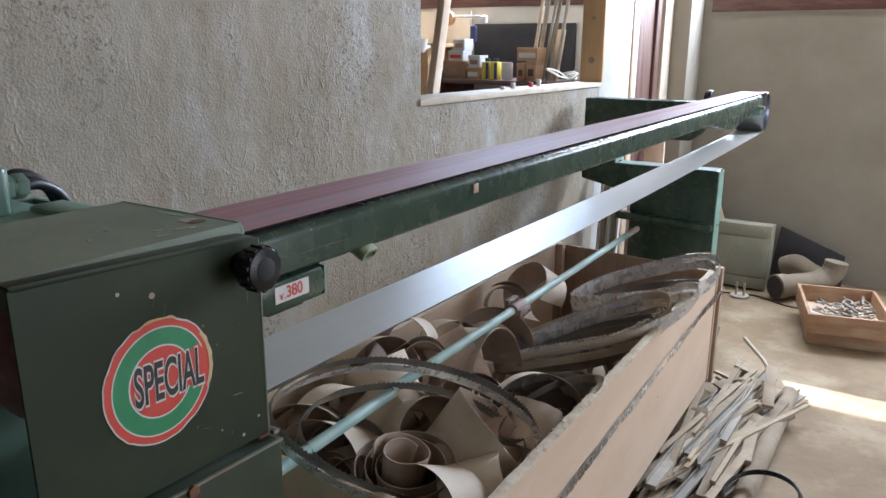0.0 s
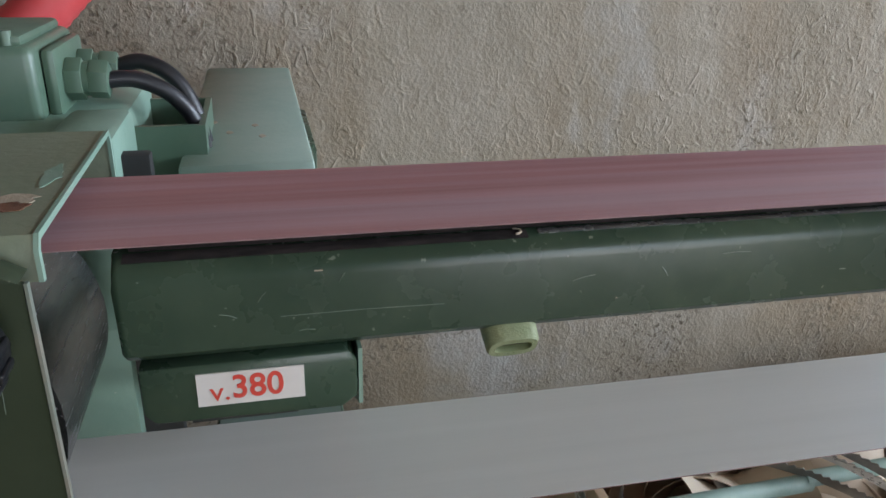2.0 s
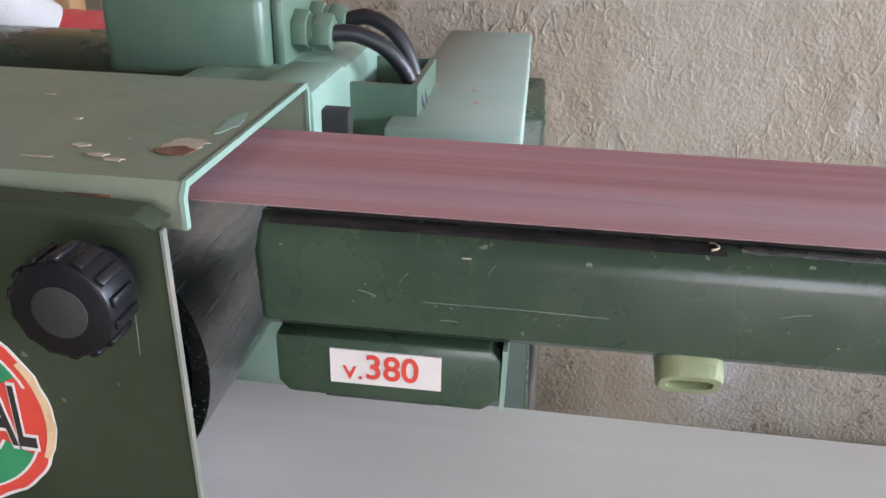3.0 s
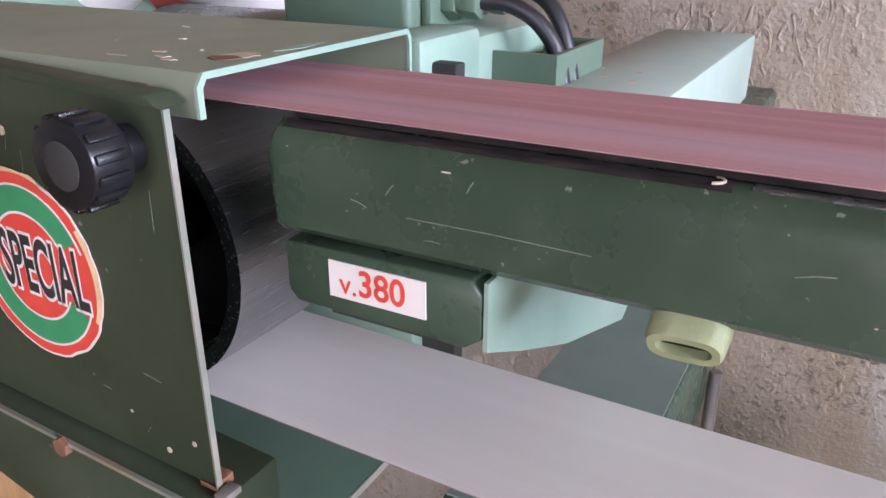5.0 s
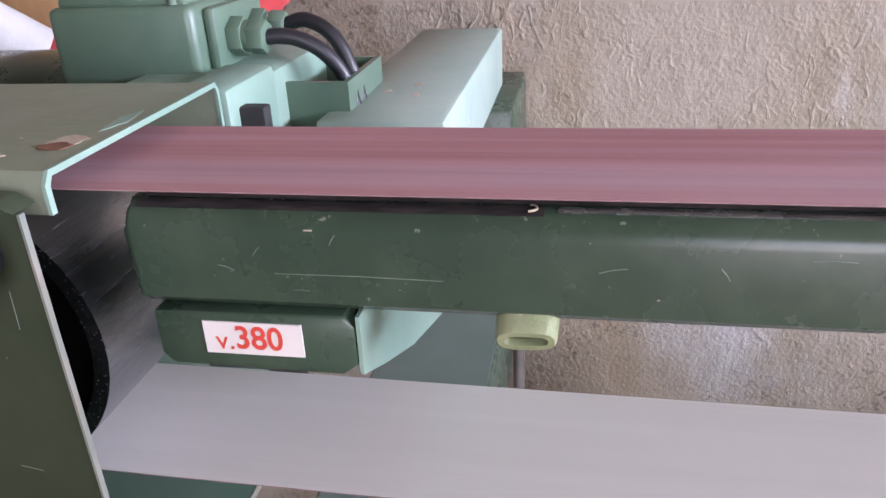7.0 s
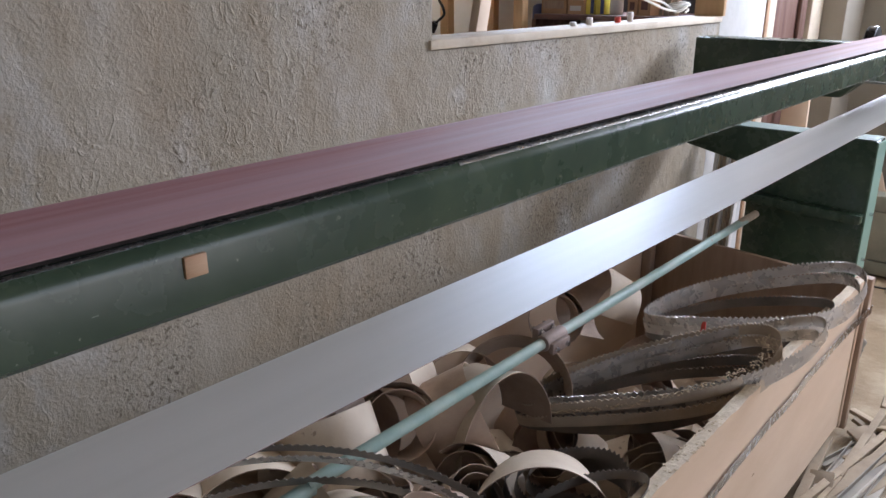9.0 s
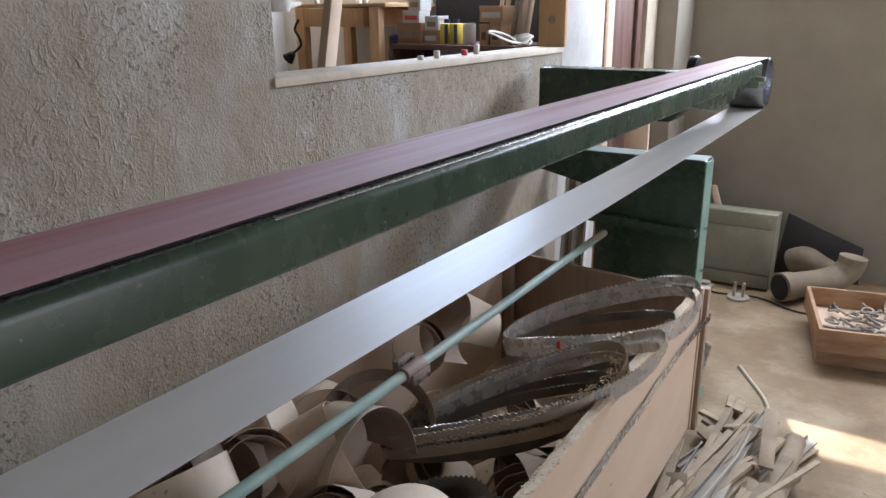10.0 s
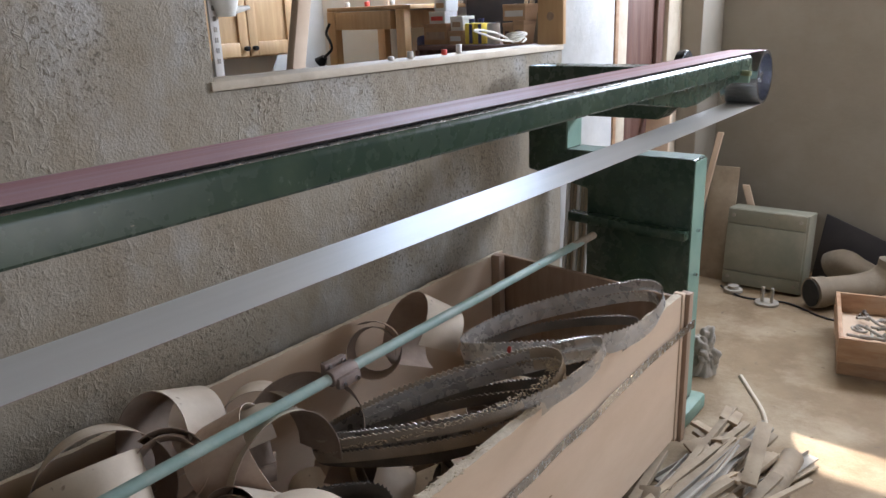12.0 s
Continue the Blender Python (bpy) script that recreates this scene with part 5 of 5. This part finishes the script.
leaning("leaning_board", -1.26, 5.90, 6.30, 1.10, 0.12, 0.02, M_PLY, "pale plank leaning behind the stand", -0.12)
blk = prism(((-0.72, 0.0), (-0.30, 0.0), (-0.30, 0.20), (-0.68, 0.345)), "y", 6.80, 6.815, 0.002)
single("black_sheet", blk, M_DARKBOARD, "dark sheet leaning on the back wall", "sheet")
el = thing("duct_elbow", "dusty tan plastic duct elbow on the floor", "duct elbow", (-0.45, 6.5, 0))
epath = spline([(-0.60, 6.34, 0.082), (-0.53, 6.42, 0.082), (-0.45, 6.50, 0.085), (-0.38, 6.56, 0.11), (-0.34, 6.58, 0.16), (-0.33, 6.585, 0.215)], 8)
part("bend", tube(epath, 0.066, 26), M_DUCT, el)
part("collar", tube(spline([(-0.617, 6.32, 0.082), (-0.60, 6.34, 0.082), (-0.575, 6.368, 0.082)], 4), 0.073, 26), M_DUCT, el)
# Near-black disc draws the shade inside the open duct end.
part("mouth", cyl((-0.6185, 6.318, 0.082), (-0.621, 6.3155, 0.082), 0.064, 26), M_VOID, el)
part("second_bend", tube(spline([(-0.62, 6.72, 0.10), (-0.56, 6.70, 0.13), (-0.50, 6.70, 0.10), (-0.45, 6.72, 0.07)], 6), 0.07, 20), M_DUCT, el)
fl = thing("flange", "round iron flange with two bolts on the floor", "flange", (-0.80, 6.28, 0))
part("plate", cyl((-0.80, 6.28, 0.0), (-0.80, 6.28, 0.012), 0.055, 28, bev=0.002), M_SCRAP_METAL, fl)
for dx in (-0.022, 0.022):
    part("bolt", cyl((-0.80 + dx, 6.28, 0.012), (-0.80 + dx, 6.28, 0.085), 0.008, 10), M_SCRAP_METAL, fl)
dk = cyl((-0.985, 6.36, 0.0), (-0.985, 6.36, 0.02), 0.045, 24, bev=0.004)
cyl((-0.985, 6.36, 0.0195), (-0.985, 6.36, 0.035), 0.026, 20, bm=dk)
single("iron_disc", dk, M_SCRAP_METAL, "dusty iron disc lying on the floor", "disc")
single("floor_cord", tube(spline([(-1.06, 6.40, 0.006), (-0.92, 6.30, 0.005), (-0.72, 6.33, 0.006), (-0.55, 6.24, 0.005), (-0.42, 6.22, 0.005)], 8), 0.0045, 8), M_CABLE, "dark cord lying on the floor", "cord")
rg = bmesh.new()
bmesh.ops.create_icosphere(rg, subdivisions=5, radius=0.06, matrix=Matrix.Translation((-0.80, 5.42, 0.075)) @ Matrix.Diagonal((0.72, 0.9, 1.9, 1)))
for v in rg.verts:
    fold = abs(noise.noise(v.co * 14)) * 0.050 + abs(noise.noise(v.co * 34)) * 0.026 - 0.018
    spread = 0.03 * max(0.0, 1 - v.co.z / 0.05)
    v.co += (v.co - Vector((-0.80, 5.42, 0.07))).normalized() * (fold + spread)
    v.co.z = max(0.001, v.co.z)
single("rag", rg, M_RAG, "crumpled dusty rag beside the machine foot", "rag")
# bundle of slats between the stand and the wall
for k in range(7):
    leaning("slat", -1.345 + 0.016 * k, 5.22 + 0.01 * (k % 3), 5.30, 0.86 - 0.02 * (k % 3), 0.010, 0.03, M_SCRAP if k % 3 else M_STWHITE, "thin dusty slat standing behind the machine stand")

# ---------------------------------------------------------------- the store room behind the wall opening
cup = thing("wall_cupboard", "orange-brown pine wall cupboard with two closed doors", "cupboard", (-4.2, 6.02, 1.16))
part("body", box(-4.348, -4.16, 5.56, 6.40, 1.16, 2.30, 0.003), M_PINE, cup)
for y0, y1 in ((5.575, 5.975), (5.985, 6.385)):
    d = part("door", box(-4.159, -4.145, y0, y1, 1.17, 2.29, 0.002), M_PINE, cup)
    for a, b, z0, z1 in ((y0, y0 + 0.07, 1.17, 2.29), (y1 - 0.07, y1, 1.17, 2.29), (y0 + 0.071, y1 - 0.071, 1.17, 1.26), (y0 + 0.071, y1 - 0.071, 2.2, 2.29)):
        part("frame_piece", box(-4.144, -4.128, a, b, z0, z1, 0.003), M_PINE, d)
    ky2 = y1 - 0.03 if y0 < 5.9 else y0 + 0.03
    part("knob", cyl((-4.127, ky2, 1.22), (-4.09, ky2, 1.22), 0.016, 16, bev=0.004), M_BLACK, d)
bench = thing("workbench", "brown wooden bench with a drawer and sunlit top", "workbench", (-3.3, 6.5, 0))
part("top", box(-3.70, -2.98, 6.30, 6.86, 1.430, 1.455, 0.003), M_PINE, bench)
part("drawer", box(-3.62, -3.14, 6.29, 6.80, 1.315, 1.425, 0.004), M_PINE, bench, "drawer of orange-brown wood")
for x in (-3.66, -3.06):
    for y in (6.32, 6.80):
        part("leg", box(x - 0.035, x + 0.035, y - 0.03, y + 0.03, 0.0, 1.429, 0.003), M_PINE, bench)
part("bench_shelf", box(-3.62, -3.10, 6.33, 6.80, 0.98, 1.0), M_PINE, bench)
part("backboard", box(-3.72, -3.00, 6.845, 6.865, 1.458, 1.70), M_WHITEWALL, bench)
lamp = thing("gooseneck_lamp", "dark gooseneck lamp hanging from the bench", "lamp", (-3.62, 6.25, 1.3))
part("neck", tube(spline([(-3.64, 6.26, 1.36), (-3.66, 6.24, 1.30), (-3.61, 6.22, 1.25), (-3.60, 6.22, 1.20), (-3.66, 6.21, 1.15)], 8), 0.009, 8), M_BLACK, lamp)
part("shade", cyl((-3.66, 6.21, 1.15), (-3.70, 6.20, 1.115), 0.02, 18, r2=0.042), M_BLACK, lamp)
for x, y, c in ((-3.30, 6.62, M_STWHITE), (-3.42, 6.55, M_RED), (-3.16, 6.5, M_STWHITE), (-3.55, 6.5, M_STWHITE)):
    single("small_jar", cyl((x, y - 0.16, 1.456), (x, y - 0.16, 1.486), 0.017, 14, bev=0.003), c, "small plastic jar standing on the bench", "jar", "jars on the bench")

shelf = thing("store_shelf", "dark wooden shelf with a black backboard", "shelf", (-2.6, 6.6, 0))
part("board", box(-2.97, -2.12, 6.33, 6.85, 1.185, 1.215, 0.003), M_FRAME, shelf)
part("backboard", box(-2.97, -2.16, 6.855, 6.872, 1.216, 1.60), M_DARKBOARD, shelf)
part("lower_board", box(-2.97, -2.12, 6.36, 6.85, 0.84, 0.865, 0.003), M_FRAME, shelf)
for x in (-2.975, -2.12):
    part("upright", box(x - 0.016, x + 0.016, 6.34, 6.84, 0.0, 1.184), M_FRAME, shelf)


def carton(x0, x1, y, z0, z1, mat, label, stripe=None, depth=0.16):
    t = thing("cardboard_box", label, "box", ((x0 + x1) / 2, y, z0), "boxes on the shelf")
    part("carton", box(x0, x1, y, y + depth, z0, z1, 0.002), mat, t)
    part("lid_flap", box(x0 - 0.001, x1 + 0.001, y - 0.002, y + depth, z1 - 0.02, z1 + 0.002, 0.001), mat, t)
    if stripe is not None:
        part("printed_band", box(x0 + 0.015, x1 - 0.015, y - 0.0035, y - 0.0022, z0 + (z1 - z0) * 0.25, z0 + (z1 - z0) * 0.62), stripe, t)
    return t


Z = 1.2155
carton(-2.965, -2.79, 6.40, Z, 1.335, M_CARD, "brown cardboard box on the dark shelf", M_BATTEN)
carton(-2.935, -2.815, 6.42, 1.338, 1.405, M_WHITEBOX, "white printed box with a red lid stripe", M_RED, 0.12)
carton(-2.90, -2.81, 6.43, 1.408, 1.485, M_WHITEBOX, "white printed box on top of the stack", M_CARD, 0.12)
carton(-2.775, -2.67, 6.40, Z, 1.292, M_CARD, "small brown cardboard box on the shelf", M_WHITEBOX)
carton(-2.765, -2.675, 6.41, 1.295, 1.375, M_WHITEBOX, "small white box on a brown box", M_BATTEN, 0.12)
carton(-2.385, -2.325, 6.40, Z, 1.33, M_CARD, "brown carton with dark print", M_FRAME)
carton(-2.315, -2.245, 6.40, Z, 1.34, M_CARD, "brown carton with dark print", M_FRAME)
carton(-2.39, -2.24, 6.41, 1.343, 1.43, M_CARD, "wide brown carton on two others", M_WHITEBOX, 0.14)
for x, mt, lb2 in ((-2.625, M_YELLOW, "yellow and navy tin standing on the shelf"), (-2.56, M_YELLOW, "yellow and navy tin standing on the shelf")):
    tn = thing("tin", lb2, "tin", (x, 6.42, Z), "tins on the shelf")
    part("tin_body", box(x - 0.029, x + 0.027, 6.40, 6.47, Z, 1.335, 0.006), mt, tn)
    part("cap", cyl((x, 6.435, 1.336), (x, 6.435, 1.36), 0.018, 14), M_NAVY, tn)
    part("side_label", box(x + 0.004, x + 0.026, 6.3975, 6.3995, 1.22, 1.33), M_NAVY, tn)
cn = thing("paint_can", "pale metal can standing on the shelf", "can", (-2.475, 6.44, Z))
part("can", cyl((-2.475, 6.44, Z), (-2.475, 6.44, 1.33), 0.038, 24, bev=0.002), M_STWHITE, cn)
part("can_lid", cyl((-2.475, 6.44, 1.3305), (-2.475, 6.44, 1.337), 0.036, 24), M_STEEL, cn)
single("blue_bag", box(-3.06, -2.975, 6.42, 6.55, 1.0, 1.27, 0.03, 3), M_NAVY, "dark blue plastic bag beside the shelf", "bag")
for x, z1, rr in ((-2.30, 2.2, 0.012), (-2.25, 2.3, 0.015), (-2.21, 2.15, 0.010), (-2.17, 2.25, 0.014), (-2.13, 2.1, 0.012)):
    single("pole", cyl((x - 0.06, 6.20, 0.0), (x + 0.02, 6.70, z1), rr, 12), M_SCRAP, "pale pole leaning in the store room", "pole", "poles in the store room")
single("leaning_pole_board", prism(((6.1, 0.0), (6.12, 0.0), (6.62, 1.55), (6.60, 1.55)), "x", -2.20, -2.13), M_PLY, "pale board leaning in the store room", "board")

# on and near the sill
pk = prism(((3.878, 0.0), (3.928, 0.0), (4.335, 1.70), (4.285, 1.70)), "x", -1.675, -1.645, 0.002)
single("slanted_lath", pk, M_PLY, "pale wooden lath leaning across the wall opening", "lath")
random.seed(4)
pts = []
for k in range(90):
    a = k * 0.42
    pts.append((-1.475 + 0.032 * math.cos(a) * (0.8 + 0.3 * math.sin(k * 0.31)), 5.12 + 0.045 * math.sin(a), 1.286 + 0.020 * abs(math.sin(k * 0.23)) + 0.00018 * k))
rope = thing("white_cord", "tangle of white cord lying on the sill", "cord", (-1.47, 5.12, 1.270))
part("loops", tube(pts, 0.0042, 7), M_ROPE, rope)
part("loose_loop", tube(spline([(-1.475, 5.10, 1.286), (-1.48, 5.01, 1.320), (-1.485, 4.92, 1.336), (-1.48, 4.86, 1.338), (-1.47, 4.90, 1.324), (-1.465, 5.00, 1.300), (-1.465, 5.10, 1.290)], 8), 0.004, 7), M_ROPE, rope)
br = thing("perforated_rail", "white perforated rail hanging with a pale lamp cup", "rail", (-1.50, 3.80, 1.3))
part("rail", box(-1.528, -1.520, 3.825, 3.850, 1.270, 2.2, 0.001), M_STWHITE, br)
for k in range(18):
    part("slot", box(-1.5195, -1.5185, 3.833, 3.842, 1.30 + 0.025 * k, 1.312 + 0.025 * k), M_BLADE_DARK, br)
part("cup", cyl((-1.50, 3.860, 1.455), (-1.50, 3.860, 1.41), 0.034, 22, r2=0.022, bev=0.003), M_ROPE, br)
part("spout", cyl((-1.50, 3.885, 1.425), (-1.50, 3.930, 1.430), 0.010, 12, r2=0.005), M_ROPE, br)
for y, c, hh in ((4.62, M_RED, 0.018), (4.45, M_STWHITE, 0.022), (4.36, M_STWHITE, 0.012), (4.70, M_STWHITE, 0.03)):
    single("small_fitting", cyl((-1.465, y + 0.05, 1.2685), (-1.465, y + 0.05, 1.2685 + hh), 0.010, 12, bev=0.002), c, "small plastic fitting lying on the sill", "fitting", "fittings on the sill")
hd = thing("hanging_sander", "wooden disc with a blue plug hanging in the store", "disc", (-3.1, 6.7, 1.6))
part("disc", cyl((-3.10, 6.66, 1.635), (-3.10, 6.70, 1.635), 0.055, 28, bev=0.003), M_PINE, hd)
part("arm", box(-3.05, -2.80, 6.68, 6.70, 1.635, 1.655, 0.003), M_STWHITE, hd)
part("plug", box(-2.90, -2.86, 6.66, 6.70, 1.47, 1.58, 0.006), M_NAVY, hd)
part("pale_plug", box(-2.82, -2.77, 6.66, 6.70, 1.60, 1.65, 0.008), M_STWHITE, hd)

# ---------------------------------------------------------------- behind the drive end
hoses = (spline([(-1.30, 0.9, 1.15), (-1.24, 1.4, 1.20), (-1.20, 1.75, 1.205), (-1.18, 1.95, 1.20), (-1.16, 2.05, 1.14)], 22),
         spline([(-1.26, 1.80, 1.10), (-1.24, 1.95, 1.22), (-1.26, 2.05, 1.31), (-1.32, 2.13, 1.42), (-1.36, 2.16, 1.60), (-1.36, 2.16, 1.9)], 22))
for hp in hoses:
    single("red_hose", tube(hp, 0.030, 18, ribs=0.0014), M_HOSE, "red ribbed extraction hose behind the sander", "hose", "red hoses")
hood = thing("dust_hood", "pale green dust hood with a grey hose collar", "dust hood", (-1.0, 1.5, 0.8))
part("hood", prism(((1.20, 0.8), (1.64, 0.8), (1.64, 1.20), (1.56, 1.285), (1.20, 1.30)), "x", -1.08, -0.84, 0.03, seg=3), M_MINT, hood)
part("collar", tube(spline([(-0.98, 1.55, 1.22), (-1.03, 1.62, 1.29), (-1.10, 1.68, 1.27), (-1.16, 1.74, 1.21)], 8), 0.042, 20), M_PIER, hood)
part("base", box(-1.05, -0.87, 1.22, 1.6, 0.0, 0.799), M_PINE, hood, "yellow-brown wooden base")
for k, (x, y0, w, h2, mt) in enumerate(((-1.36, 0.9, 0.18, 1.75, M_PINE), (-1.35, 1.12, 0.10, 1.6, M_SCRAP), (-1.36, 1.28, 0.16, 1.9, M_BATTEN), (-1.37, 1.48, 0.14, 1.5, M_PINE))):
    single("stacked_board", prism(((y0, 0), (y0 + w, 0), (y0 + w + 0.05, h2), (y0 + 0.05, h2)), "x", x - 0.02, x + 0.02, 0.002), mt, "yellow-brown board leaning behind the sander", "board", "boards behind the sander")
